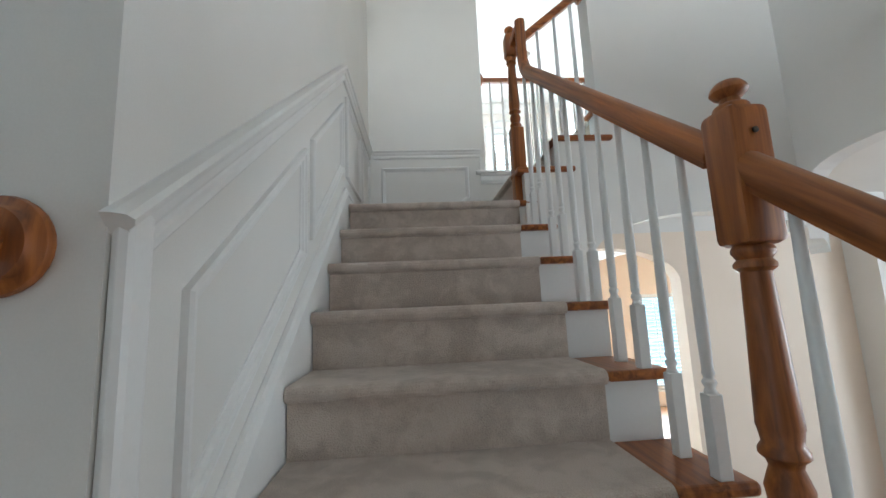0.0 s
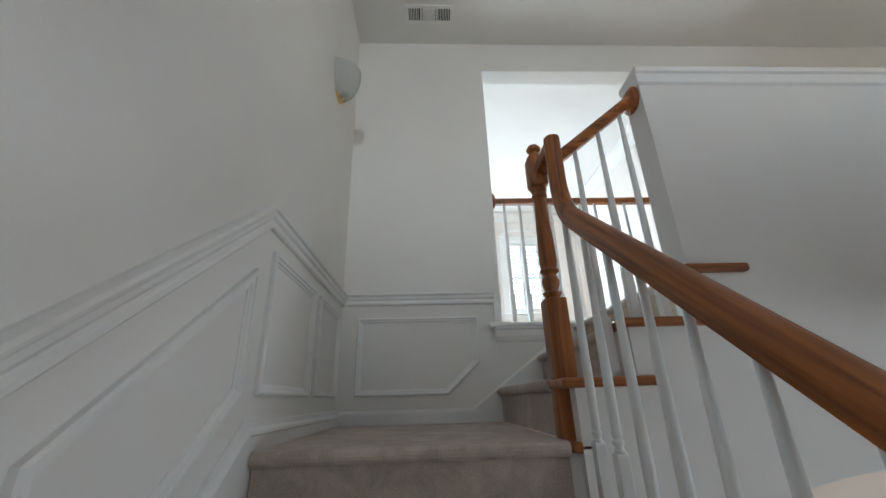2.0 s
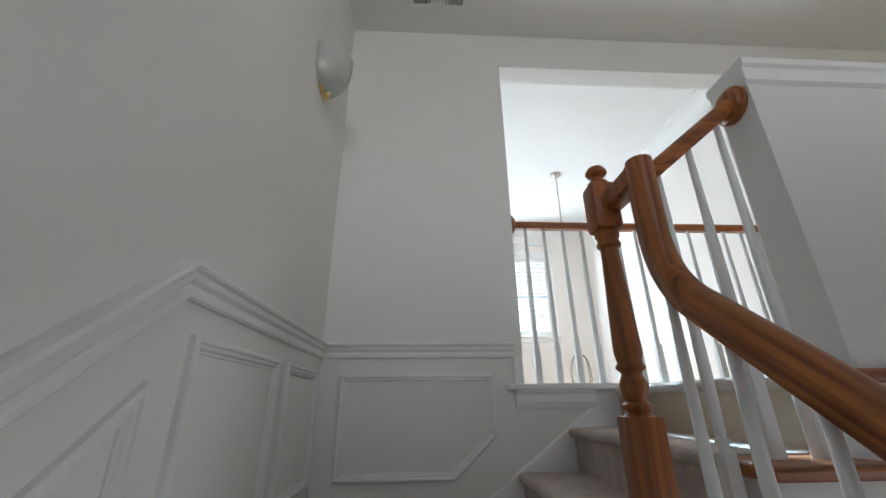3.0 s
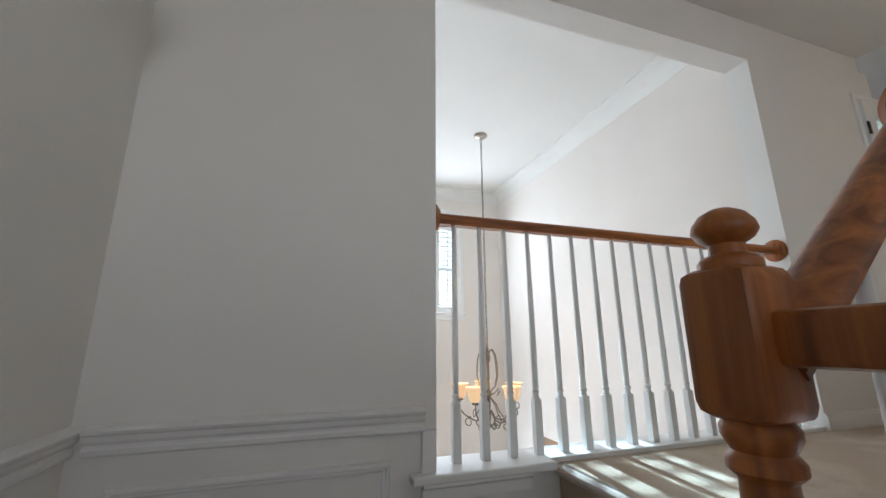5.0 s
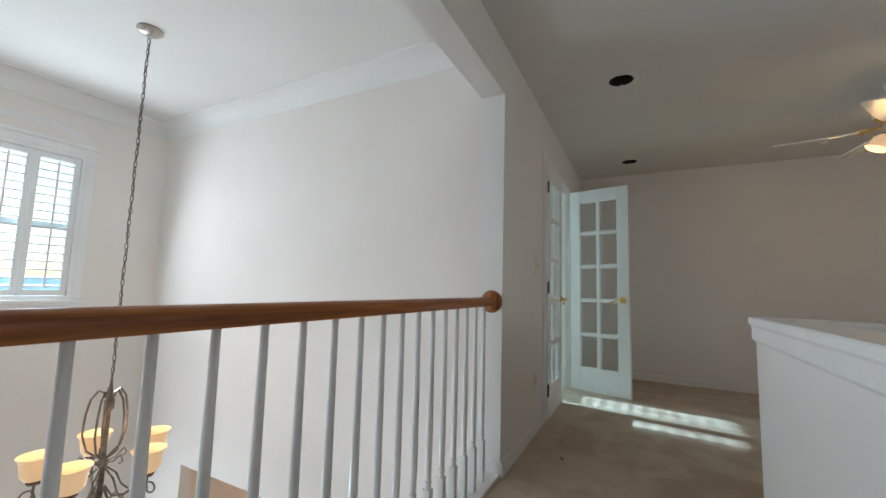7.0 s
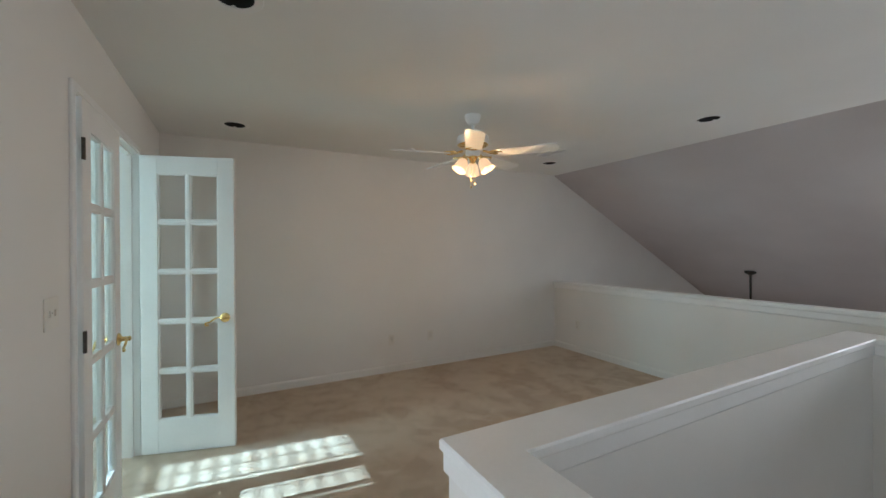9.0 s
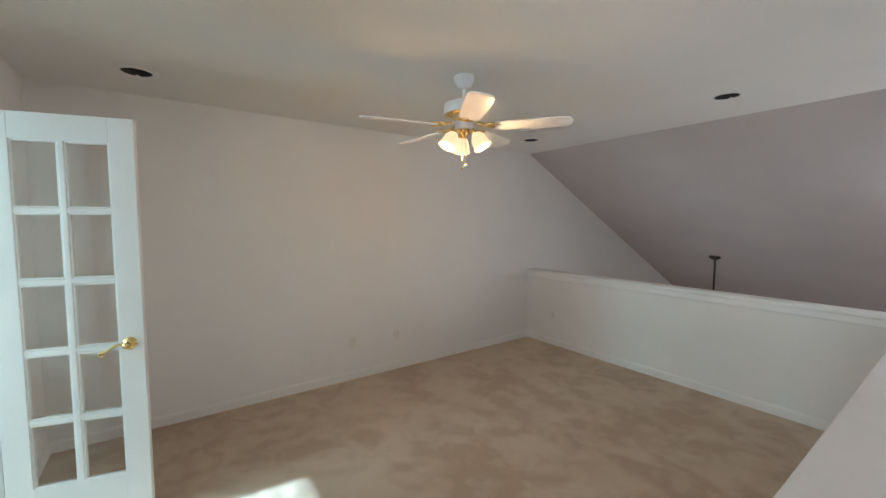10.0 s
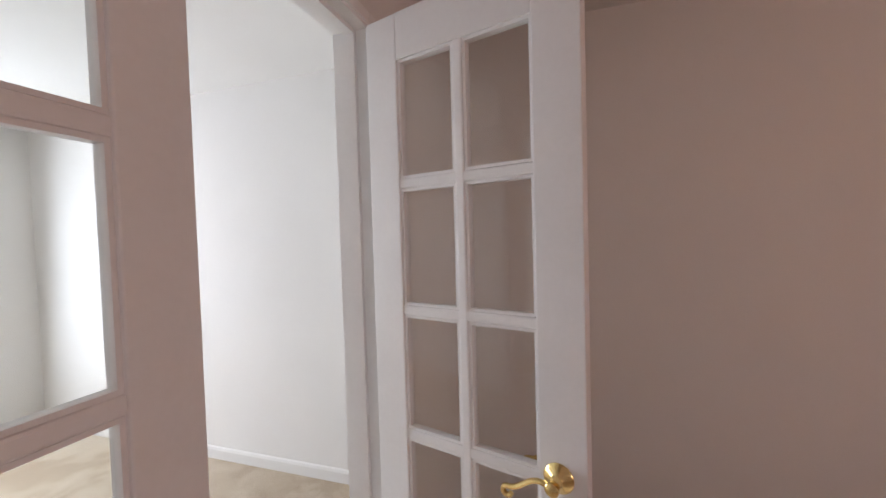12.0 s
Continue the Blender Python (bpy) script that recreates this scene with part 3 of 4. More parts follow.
structure(new("trim_wall_panels", mesh_of("trim_wall_panels", bm, TRIM)), "white raised wainscot panel mouldings")

CAP = ((-0.078, 0.04), (-0.074, 0.046), (0.074, 0.046), (0.078, 0.04), (0.078, 0.02), (0.070, 0.01), (0.070, -0.035), (0.061, -0.046), (-0.061, -0.046), (-0.070, -0.035), (-0.070, 0.01), (-0.078, 0.02))
WALLTOP = UP + 0.862


def capped(name, label, path):
    bm = bmesh.new()
    sweep(bm, CAP, path)
    return structure(new(name, mesh_of(name, bm, TRIM)), label)


capped("trim_stairwell_cap", "white moulded cap on the stairwell half wall",
       [(1.458, VOID_N + PT / 2, WALLTOP), (VOID_E + PT / 2, VOID_N + PT / 2, WALLTOP), (VOID_E + PT / 2, VOID_S - PT / 2, WALLTOP), (WEST, VOID_S - PT / 2, WALLTOP)])
capped("trim_loft_cap", "white moulded cap on the loft half wall", [(WEST, LOFT_S - 0.06, WALLTOP), (LOFT_E, LOFT_S - 0.06, WALLTOP)])
trim("baseboard", "white painted baseboard",
     (BASE, [(RAIL_OPEN[1], BACK, UP), (DOOR_OPEN[0] - 0.04, BACK, UP)], (0, -1, 0)), (BASE, [(DOOR_OPEN[1] + 0.04, BACK, UP), (LOFT_E, BACK, UP)], (0, -1, 0)),
     (BASE, [(LOFT_E, BACK, UP), (LOFT_E, LOFT_S, UP)], (-1, 0, 0)), (BASE, [(LOFT_E, LOFT_S, UP), (WEST, LOFT_S, UP)], (0, 1, 0)),
     (BASE, [(VOID_E + PT, LOFT_S + 1, UP), (VOID_E + PT, VOID_N + PT, UP)], (1, 0, 0)), (BASE, [(1.5, VOID_N + PT, UP), (VOID_E + PT, VOID_N + PT, UP)][::-1], (0, 1, 0)),
     (BASE, [(6.13, FAR, UP), (6.13, BACK + DOOR_T, UP)], (-1, 0, 0)), (BASE, [(FOYER_E + 0.1, FAR, UP), (6.13, FAR, UP)], (0, -1, 0)),
     (BASE, [(RAIL_OPEN[1], BACK, UP), (RAIL_OPEN[1], BACK + THICK, UP)], (-1, 0, 0)), mat=PAINT)
COVE = ((-0.002, 0.002), (-0.002, -0.14), (0.006, -0.14), (0.009, -0.132)) + tuple(
    (0.012 + 0.10 * (1 - math.cos(math.pi / 2 * k / 6)), -0.125 + 0.105 * math.sin(math.pi / 2 * k / 6)) for k in range(7)) + ((0.13, -0.015), (0.13, 0.002))
trim("trim_foyer_crown", "white coved crown moulding round the foyer ceiling",
     (COVE, [(FOYER_E, FAR, FOYER_TOP), (FOYER_E, BACK + THICK, FOYER_TOP)], (-1, 0, 0)), (COVE, [(-1.6, FAR, FOYER_TOP), (FOYER_E, FAR, FOYER_TOP)], (0, -1, 0)), mat=CEIL, smooth=True)

# sill of the balustrade opening, with its apron and the upright moulding beside it
bm = bmesh.new()
block(bm, 0.924, 1.455, BACK - 0.045, BACK + THICK + 0.02, UP - 0.012, UP + 0.016, edge=0.006)
block(bm, 1.455, 3.008, BACK + 0.002, BACK + THICK + 0.02, UP - 0.012, UP + 0.016, edge=0.003)
structure(new("window_sill", mesh_of("window_sill", bm, TRIM)), "white sill board under the balustrade")
bm = bmesh.new()
follow(bm, ((0, 0), (0.012, 0), (0.022, 0.03), (0.024, 0.065), (0.036, 0.075), (0.036, 0.085), (0, 0.085)), [(0.962, BACK, UP - 0.097), (1.36, BACK, UP - 0.097)], (0, -1, 0))
block(bm, 0.962, 1.012, BACK - 0.014, BACK + 0.001, UP + 0.016, 0.70, edge=0.003)
structure(new("trim_apron", mesh_of("trim_apron", bm, TRIM)), "white moulded apron under the sill")

# ---- balustrades ----
RAILSEC = tuple((x * 0.83, z * 0.76) for x, z in ((-0.022, -0.03), (0.022, -0.03), (0.024, -0.018), (0.031, -0.008), (0.033, 0.006), (0.027, 0.021), (0.014, 0.03), (0.0, 0.032),
                                         (-0.014, 0.03), (-0.027, 0.021), (-0.033, 0.006), (-0.031, -0.008), (-0.024, -0.018)))


def baluster_mesh(height):
    """A painted baluster: square foot, ringed neck, long tapering round shaft."""
    bm = bmesh.new()
    f = min(0.20, height * 0.24)
    block(bm, -0.0155, 0.0155, -0.0155, 0.0155, 0, f, edge=0.002)
    lathe(bm, [(0.0155, f - 0.004), (0.012, f + 0.008), (0.010, f + 0.012), (0.0145, f + 0.022), (0.0145, f + 0.027), (0.0105, f + 0.032),
               (0.0105, f + 0.036), (0.0135, f + 0.044), (0.0115, f + 0.05), (0.0125, f + 0.09), (0.0135, f + 0.16), (0.0088, height)], steps=10)
    me = mesh_of("baluster", bm, TRIM, smooth=False)
    for p in me.polygons:
        p.use_smooth = len(p.vertices) == 4 and abs(p.normal.z) < 0.6 and p.center.z > f
    return me


def newel_mesh(foot_h, z_block, block_h, top, k, v):
    """An oak newel post: square foot, turned shaft, chamfered head block and mushroom cap."""
    bm = bmesh.new()
    w = 0.045 * k
    block(bm, -w, w, -w, w, 0, foot_h, edge=0.005)
    a, b = foot_h, z_block
    s = b - a
    lathe(bm, [(r * k, z) for r, z in [(0.043, a - 0.002), (0.030, a + 0.012 * v), (0.041, a + 0.03 * v), (0.041, a + 0.036 * v), (0.027, a + 0.046 * v), (0.034, a + 0.07 * v),
               (0.039, a + 0.105 * v), (0.027, a + 0.14 * v), (0.030, a + 0.15 * v), (0.041, a + 0.16 * v), (0.041, a + 0.168 * v), (0.033, a + 0.18 * v), (0.039, a + 0.215 * v),
               (0.039, a + 0.2 * s + 0.1 * v), (0.035, a + 0.55 * s), (0.027, b - 0.055), (0.027, b - 0.05), (0.037, b - 0.042), (0.037, b - 0.034), (0.030, b - 0.026), (0.038, b - 0.014),
               (0.038, b - 0.006), (0.030, b + 0.004)]], steps=20)
    block(bm, -w, w, -w, w, b, b + block_h, edge=0.015)
    c = b + block_h
    lathe(bm, [(r * k * 0.9, c + h * (top - c)) for r, h in [(0.038, -0.06), (0.038, 0.09), (0.034, 0.16), (0.023, 0.22), (0.021, 0.38), (0.034, 0.48), (0.040, 0.60), (0.038, 0.72), (0.028, 0.88), (0.014, 0.97), (0.003, 1.0)]], steps=20)
    return mesh_of("newel_post", bm, OAK_Z, smooth=True)


def rosette_mesh(axis):
    bm = bmesh.new()
    lathe(bm, [(0.060, 0), (0.062, 0.006), (0.060, 0.012), (0.050, 0.016), (0.046, 0.024), (0.034, 0.028), (0.002, 0.029)], steps=28, turn=axis)
    return mesh_of("rosette", bm, OAK_Z, smooth=True)


TO_E, TO_W = Matrix.Rotation(radians(90), 4, "Y"), Matrix.Rotation(radians(-90), 4, "Y")
TO_S = Matrix.Rotation(radians(90), 4, "X")
RX = 1.01
ztop = lambda y: 0.837 + 0.80 * y
RAKESEC = tuple((x * 1.06, z * 1.34) for x, z in RAILSEC)
stair_rail = base("stair_balustrade", pose(0, 0, 0), "oak handrail and newels with white turned balusters", "balustrade")
bm = bmesh.new()
goose = [(RX, -1.34, ztop(-1.34) - 0.041), (RX, -0.17, ztop(-0.17) - 0.041)]
for k in range(1, 9):
    a = math.atan(0.8) + (math.pi / 2 - math.atan(0.8)) * k / 8
    p = goose[-1]
    goose.append((RX, p[1] + 0.027 * math.cos(a), p[2] + 0.027 * math.sin(a)))
goose.append((RX, goose[-1][1], 1.02))
follow(bm, RAKESEC, goose[:2], (1, 0, 0))
part("handrail", mesh_of("handrail", bm, OAK_RAKE, True), stair_rail)
bm = bmesh.new()
follow(bm, RAKESEC, goose[1:], (1, 0, 0))
block(bm, RX - 0.026, RX + 0.026, goose[-1][1] - 0.024, 0.08, 0.965, 1.015, edge=0.008)
part("gooseneck", mesh_of("gooseneck", bm, OAK_Z, True), stair_rail)
bm = bmesh.new()
follow(bm, RAKESEC, [(RX, -2.9, ztop(-2.9) - 0.041), (RX, -1.40, ztop(-1.40) - 0.041)], (1, 0, 0))
part("handrail", mesh_of("handrail", bm, OAK_RAKE, True), stair_rail)
bm = bmesh.new()
URZ = lambda x: 1.365 - 0.83 * (1.475 - x)
follow(bm, RAILSEC, [(1.0, 0.068, URZ(1.0)), (1.445, 0.068, URZ(1.445))], (0, -1, 0))
part("handrail", mesh_of("handrail", bm, OAK_X, True), stair_rail)
part("rosette", rosette_mesh(TO_W), stair_rail, pose(1.466, 0.068, URZ(1.45)))
part("newel_post", newel_mesh(0.645, 1.105, 0.145, 1.315, 0.84, 0.65), stair_rail, pose(0.998, 0.09, -0.19))
part("newel_post", newel_mesh(0.13, 0.668, 0.275, 1.01, 0.94, 1.0), stair_rail, pose(1.02, -1.38, -1.143))
bm = bmesh.new()
lathe(bm, [(0.006, 0), (0.006, 0.003), (0.002, 0.004)], turn=TO_S, steps=12)
part("plug", mesh_of("plug", bm, BRONZE), stair_rail, pose(1.02, -1.425, -0.26))
shared = {}
for k in range(1, 12):
    for j in range(2):
        y = -k * RUN + 0.03 + 0.126 * j
        if abs(y + 1.38) < 0.07:
            continue
        h = round(ztop(y) - 0.08 + k * RISE + 0.008, 2)
        me = shared.setdefault(h, None) or shared.setdefault(("m", h), baluster_mesh(h))
        part("baluster", me, stair_rail, pose(RX, y, -k * RISE - 0.005))
for x, z in ((1.165, US), (1.278, US * 2), (1.39, US * 2)):
    part("baluster", baluster_mesh(URZ(x) - 0.022 - z), stair_rail, pose(x, 0.068, z - 0.005))

west_rail = base("wall_handrail", pose(-0.115, WALL_END, -0.47), "oak handrail end with a round rosette on the wall", "handrail")
part("rosette", rosette_mesh(TO_S), west_rail)
bm = bmesh.new()
follow(bm, RAILSEC, [(0, -0.01, 0), (0, -0.25, 0), (0, -1.1, -0.85 * SLOPE)], (-1, 0, 0))
part("handrail", mesh_of("handrail", bm, OAK_Y, True), west_rail)

gallery = base("gallery_balustrade", pose(0, 0, 0), "oak rail with white balusters across the foyer opening", "balustrade")
GY, GZ = BACK + 0.06, 1.466
bm = bmesh.new()
follow(bm, RAILSEC, [(1.025, GY, GZ), (3.0, GY, GZ)], (0, -1, 0))
part("handrail", mesh_of("handrail", bm, OAK_X, True), gallery)
part("rosette", rosette_mesh(TO_E), gallery, pose(1.016, GY, GZ))
part("rosette", rosette_mesh(TO_W), gallery, pose(3.009, GY, GZ))
me = baluster_mesh(GZ - 0.022 - UP - 0.016)
for k in range(17):
    part("baluster", me, gallery, pose(1.108 + 0.1115 * k, GY, UP + 0.016))

# ---- french doors ----
LEAF_W, LEAF_H = 0.578, 2.015
PANE_W, PANE_H, MUNT, STILE, TOPRAIL = 0.172, 0.3115, 0.027, 0.104, 0.122


def lever_mesh(side):
    """A curled brass lever on a round plate; side +1 or -1 is the face of the door."""
    bm = bmesh.new()
    turn = Matrix.Rotation(radians(-90 * side), 4, "X")
    lathe(bm, [(0.032, 0), (0.033, 0.004), (0.028, 0.010), (0.016, 0.014), (0.012, 0.02), (0.012, 0.045), (0.015, 0.05), (0.008, 0.056)], steps=20, turn=turn)
    pts = []
    for k in range(13):
        u = k / 12
        pts.append((-0.1 * u, side * 0.045, 0.012 * math.sin(u * math.pi * 1.6) - 0.014 * u))
    cx, cz = pts[-1][0], pts[-1][2] - 0.010
    for k in range(1, 8):
        a = math.pi / 2 + k * math.pi / 5
        pts.append((cx + 0.010 * math.cos(a), side * 0.045, cz + 0.010 * math.sin(a)))
    tube(bm, pts, 0.006, 8)
    return mesh_of("lever_handle", bm, BRASS, smooth=True)


def french_leaf(name, m, label, hinge_mat, hinge_side):
    leaf = base(name, m, label, "door", "pair of french doors")
    bm = bmesh.new()
    t = 0.0175
    y0, y1 = -t, t
    bot = LEAF_H - TOPRAIL - 5 * PANE_H - 4 * MUNT
    block(bm, 0, STILE, y0, y1, 0, LEAF_H, edge=0.003)
    block(bm, LEAF_W - STILE, LEAF_W, y0, y1, 0, LEAF_H, edge=0.003)
    block(bm, STILE, LEAF_W - STILE, y0 + 0.0006, y1 - 0.0006, LEAF_H - TOPRAIL, LEAF_H - 0.0005)
    block(bm, STILE, LEAF_W - STILE, y0 + 0.0006, y1 - 0.0006, 0.0005, bot)
    xm = LEAF_W / 2
    block(bm, xm - MUNT / 2, xm + MUNT / 2, y0 + 0.003, y1 - 0.003, bot - 0.02, LEAF_H - TOPRAIL + 0.02, edge=0.005)
    for k in range(1, 5):
        z = bot + k * PANE_H + (k - 0.5) * MUNT
        block(bm, STILE - 0.02, LEAF_W - STILE + 0.02, y0 + 0.004, y1 - 0.004, z - MUNT / 2, z + MUNT / 2, edge=0.005)
    for k in range(5):
        z = bot + k * (PANE_H + MUNT)
        for x in (STILE, xm + MUNT / 2):
            x1 = x + (xm - MUNT / 2 - STILE)
            for a, b, c, d in ((x, x + 0.007, z, z + PANE_H), (x1 - 0.007, x1, z, z + PANE_H), (x + 0.007, x1 - 0.007, z, z + 0.007), (x + 0.007, x1 - 0.007, z + PANE_H - 0.007, z + PANE_H)):
                block(bm, a, b, -0.010, 0.010, c, d)
    part("frame", mesh_of("frame", bm, TRIM), leaf)
    bm = bmesh.new()
    w = xm - MUNT / 2 - STILE
    block(bm, 0, w, -0.0015, 0.0015, 0, PANE_H)
    me = mesh_of("pane", bm, GLASS)
    for k in range(5):
        for x in (STILE, xm + MUNT / 2):
            part("pane", me, leaf, pose(x, 0, bot + k * (PANE_H + MUNT))).visible_shadow = False
    for s in (1, -1):
        part("lever_handle", lever_mesh(s), leaf, pose(LEAF_W - 0.06, s * t, 0.905), "polished brass lever handle")
    for z in (0.22, 1.0, 1.8):
        bm = bmesh.new()
        lathe(bm, [(0.007, -0.045), (0.007, 0.045)], steps=10)
        block(bm, 0.0, 0.022, -0.002, 0.002, -0.044, 0.044)
        part("hinge", mesh_of("hinge", bm, hinge_mat), leaf, pose(-0.006, hinge_side * (t + 0.004), z), "small metal butt hinge")
    return leaf


french_leaf("french_door", pose(4.038, BACK - 0.01, UP + 0.006), "closed white french door leaf with ten glass panes", BRONZE, -1)
french_leaf("french_door", pose(5.186, BACK - 0.02, UP + 0.006, 0, 0, math.degrees(math.atan2(-0.55, -0.155))), "open white french door leaf with ten glass panes", STEEL, 1)
bm = bmesh.new()
for x0, x1 in ((DOOR_OPEN[0], DOOR_OPEN[0] + 0.018), (DOOR_OPEN[1] - 0.014, DOOR_OPEN[1])):
    block(bm, x0, x1, BACK - 0.008, BACK + DOOR_T + 0.006, UP, DOOR_OPEN[3])
block(bm, DOOR_OPEN[0] + 0.018, DOOR_OPEN[1] - 0.014, BACK - 0.008, BACK + DOOR_T + 0.006, DOOR_OPEN[3] - 0.016, DOOR_OPEN[3])
block(bm, DOOR_OPEN[0] + 0.018, DOOR_OPEN[1] - 0.028, BACK + 0.03, BACK + 0.06, DOOR_OPEN[3] - 0.03, DOOR_OPEN[3] - 0.016)
block(bm, DOOR_OPEN[1] - 0.028, DOOR_OPEN[1] - 0.014, BACK + 0.03, BACK + 0.06, UP, DOOR_OPEN[3] - 0.016)
for a, b, c, d in ((DOOR_OPEN[0] - 0.03, DOOR_OPEN[0] + 0.006, UP, DOOR_OPEN[3] + 0.03), (DOOR_OPEN[1] - 0.006, DOOR_OPEN[1] + 0.03, UP, DOOR_OPEN[3] + 0.03),
                   (DOOR_OPEN[0] + 0.006, DOOR_OPEN[1] - 0.006, DOOR_OPEN[3] - 0.006, DOOR_OPEN[3] + 0.03)):
    block(bm, a, b, BACK - 0.014, BACK + 0.001, c, d, edge=0.005)
structure(new("door_frame", mesh_of("door_frame", bm, TRIM)), "white door lining of the double doors")


# ---- windows with shutters ----
def shuttered_window(name, box, label, closed_below=None, panels=2, open_tilt=3, pitch=0.0635, gap=0.004):
    """A window in the front wall: lining, casing, glass, and louvred shutters (slats tilted shut below closed_below)."""
    x0, x1, z0, z1 = box
    win = base(name, pose(x0, FAR, z0), label, "window")
    w, h = x1 - x0, z1 - z0
    bm = bmesh.new()
    for a, b, c, d in ((0, 0.03, 0, h), (w - 0.03, w, 0, h), (0.03, w - 0.03, 0, 0.03), (0.03, w - 0.03, h - 0.03, h)):
        block(bm, a, b, -0.012, 0.12, c, d)
    for a, b, c, d in ((-0.06, 0.0, 0.0, h), (w, w + 0.06, 0.0, h), (-0.06, w + 0.06, h, h + 0.06)):
        block(bm, a, b, -0.018, 0, c, d, edge=0.004)
    block(bm, -0.08, w + 0.08, -0.05, 0.02, -0.03, 0.0, edge=0.006)
    block(bm, -0.06, w + 0.06, -0.016, 0, -0.09, -0.03, edge=0.003)
    part("frame", mesh_of("frame", bm, TRIM), win)
    bm = bmesh.new()
    block(bm, 0.03, w - 0.03, 0.10, 0.104, 0.03, h - 0.03)
    part("pane", mesh_of("pane", bm, DIM_GLASS), win).visible_shadow = False
    bm = bmesh.new()
    block(bm, 0.03, w - 0.03, 0.092, 0.112, h / 2 - 0.02, h / 2 + 0.02)
    part("sash_rail", mesh_of("sash_rail", bm, TRIM), win)
    pw = (w - 0.06) / panels
    sw = pw - 0.07
    bm = bmesh.new()
    block(bm, 0, sw, -0.49 * pitch, 0.49 * pitch, -0.075 * pitch, 0.075 * pitch, edge=0.002)
    slat = mesh_of("slat", bm, TRIM)
    for p in range(panels):
        xa = 0.03 + p * pw
        bm = bmesh.new()
        for a, b, c, d in ((xa + gap / 2, xa + 0.035, 0.032, h - 0.032), (xa + pw - 0.035, xa + pw - gap / 2, 0.032, h - 0.032),
                           (xa + 0.035, xa + pw - 0.035, 0.032, 0.075), (xa + 0.035, xa + pw - 0.035, h - 0.075, h - 0.032)):
            block(bm, a, b, 0.005, 0.032, c, d)
        part("shutter_frame", mesh_of("shutter_frame", bm, TRIM), win)
        bm = bmesh.new()
        block(bm, xa + pw / 2 - 0.006, xa + pw / 2 + 0.006, -0.022, -0.012, 0.09, h - 0.09, edge=0.002)
        part("tilt_rod", mesh_of("tilt_rod", bm, TRIM), win)
        n = int((h - 0.16) / pitch)
        for k in range(n):
            z = 0.075 + (h - 0.15) * (k + 0.5) / n
            tilt = open_tilt if closed_below is None or z0 + z > closed_below else 78
            part("slat", slat, win, pose(xa + 0.035, 0.02, z, tilt, 0, 0))
    return win


shuttered_window("window", WIN_ADDED, "unseen added foyer side window with white louvred shutters", panels=3)
shuttered_window("window", WIN_HIGH, "tall window with white louvred shutters in the foyer", open_tilt=12)
shuttered_window("window", WIN_DINE, "dining room window with white louvred shutters")
shuttered_window("window", WIN_STUDY, "study window with white louvred shutters", closed_below=2.09, open_tilt=13, pitch=0.046, gap=0.03)
bm = bmesh.new()
mid = (WIN_HIGH[0] + WIN_HIGH[1]) / 2
pts = [(mid + 0.39 * math.cos(math.pi * k / 20), WIN_HIGH[3] + 0.06 + 0.17 * math.sin(math.pi * k / 20)) for k in range(21)]
moulding_frame(bm, pts, lambda u, v, o: (u, FAR - o, v))
structure(new("trim_window_arch", mesh_of("trim_window_arch", bm, TRIM)), "shallow arched moulding over the foyer window")
x0, x1, z0, z1 = WIN_LOW
win = base("entry_window", pose(x0, FAR, z0), "plain white framed entry window with clear glass", "window")
bm = bmesh.new()
w, h = x1 - x0, z1 - z0
for a, b, c, d in ((0, 0.05, 0, h), (w - 0.05, w, 0, h), (0.05, w - 0.05, 0, 0.05), (0.05, w - 0.05, h - 0.05, h), (w / 2 - 0.02, w / 2 + 0.02, 0.05, h - 0.05)):
    block(bm, a, b, -0.012, 0.13, c, d)
for a, b, c, d in ((-0.07, 0, 0, h), (w, w + 0.07, 0, h), (-0.07, w + 0.07, h, h + 0.07), (-0.09, w + 0.09, -0.04, 0)):
    block(bm, a, b, -0.02, 0, c, d, edge=0.004)
part("frame", mesh_of("frame", bm, TRIM), win)
bm = bmesh.new()
block(bm, 0.05, w - 0.05, 0.06, 0.064, 0.05, h - 0.05)
part("pane", mesh_of("pane", bm, DIM_GLASS), win).visible_shadow = False


def plain_window(m, w, h, label):
    """A white framed window with clear glass, added out of view: local x across, z up, y through the wall."""
    win = base("window", m, label, "window")
    bm = bmesh.new()
    for a, b, c, d in ((0, 0.05, 0, h), (w - 0.05, w, 0, h), (0.05, w - 0.05, 0, 0.05), (0.05, w - 0.05, h - 0.05, h), (w / 2 - 0.02, w / 2 + 0.02, 0.05, h - 0.05)):
        block(bm, a, b, 0.01, 0.09, c, d)
    part("frame", mesh_of("frame", bm, TRIM), win)
    bm = bmesh.new()
    block(bm, 0.05, w - 0.05, 0.05, 0.054, 0.05, h - 0.05)
    part("pane", mesh_of("pane", bm, DIM_GLASS), win).visible_shadow = False


plain_window(pose(WEST, -5.35, -2.0, 0, 0, 90), 1.5, 2.0, "unseen added white framed hall window with clear glass")
plain_window(pose(LOFT_E, -0.7, -1.6, 0, 0, -90), 1.6, 1.4, "unseen added white framed kitchen window with clear glass")
plain_window(pose(LOFT_E, -4.3, -1.6, 0, 0, -90), 1.4, 1.4, "unseen added white framed breakfast window with clear glass")
plain_window(pose(2.7, -7.98, -1.9, 0, 0, 180), 2.4, 1.4, "unseen added white framed family room window with clear glass")
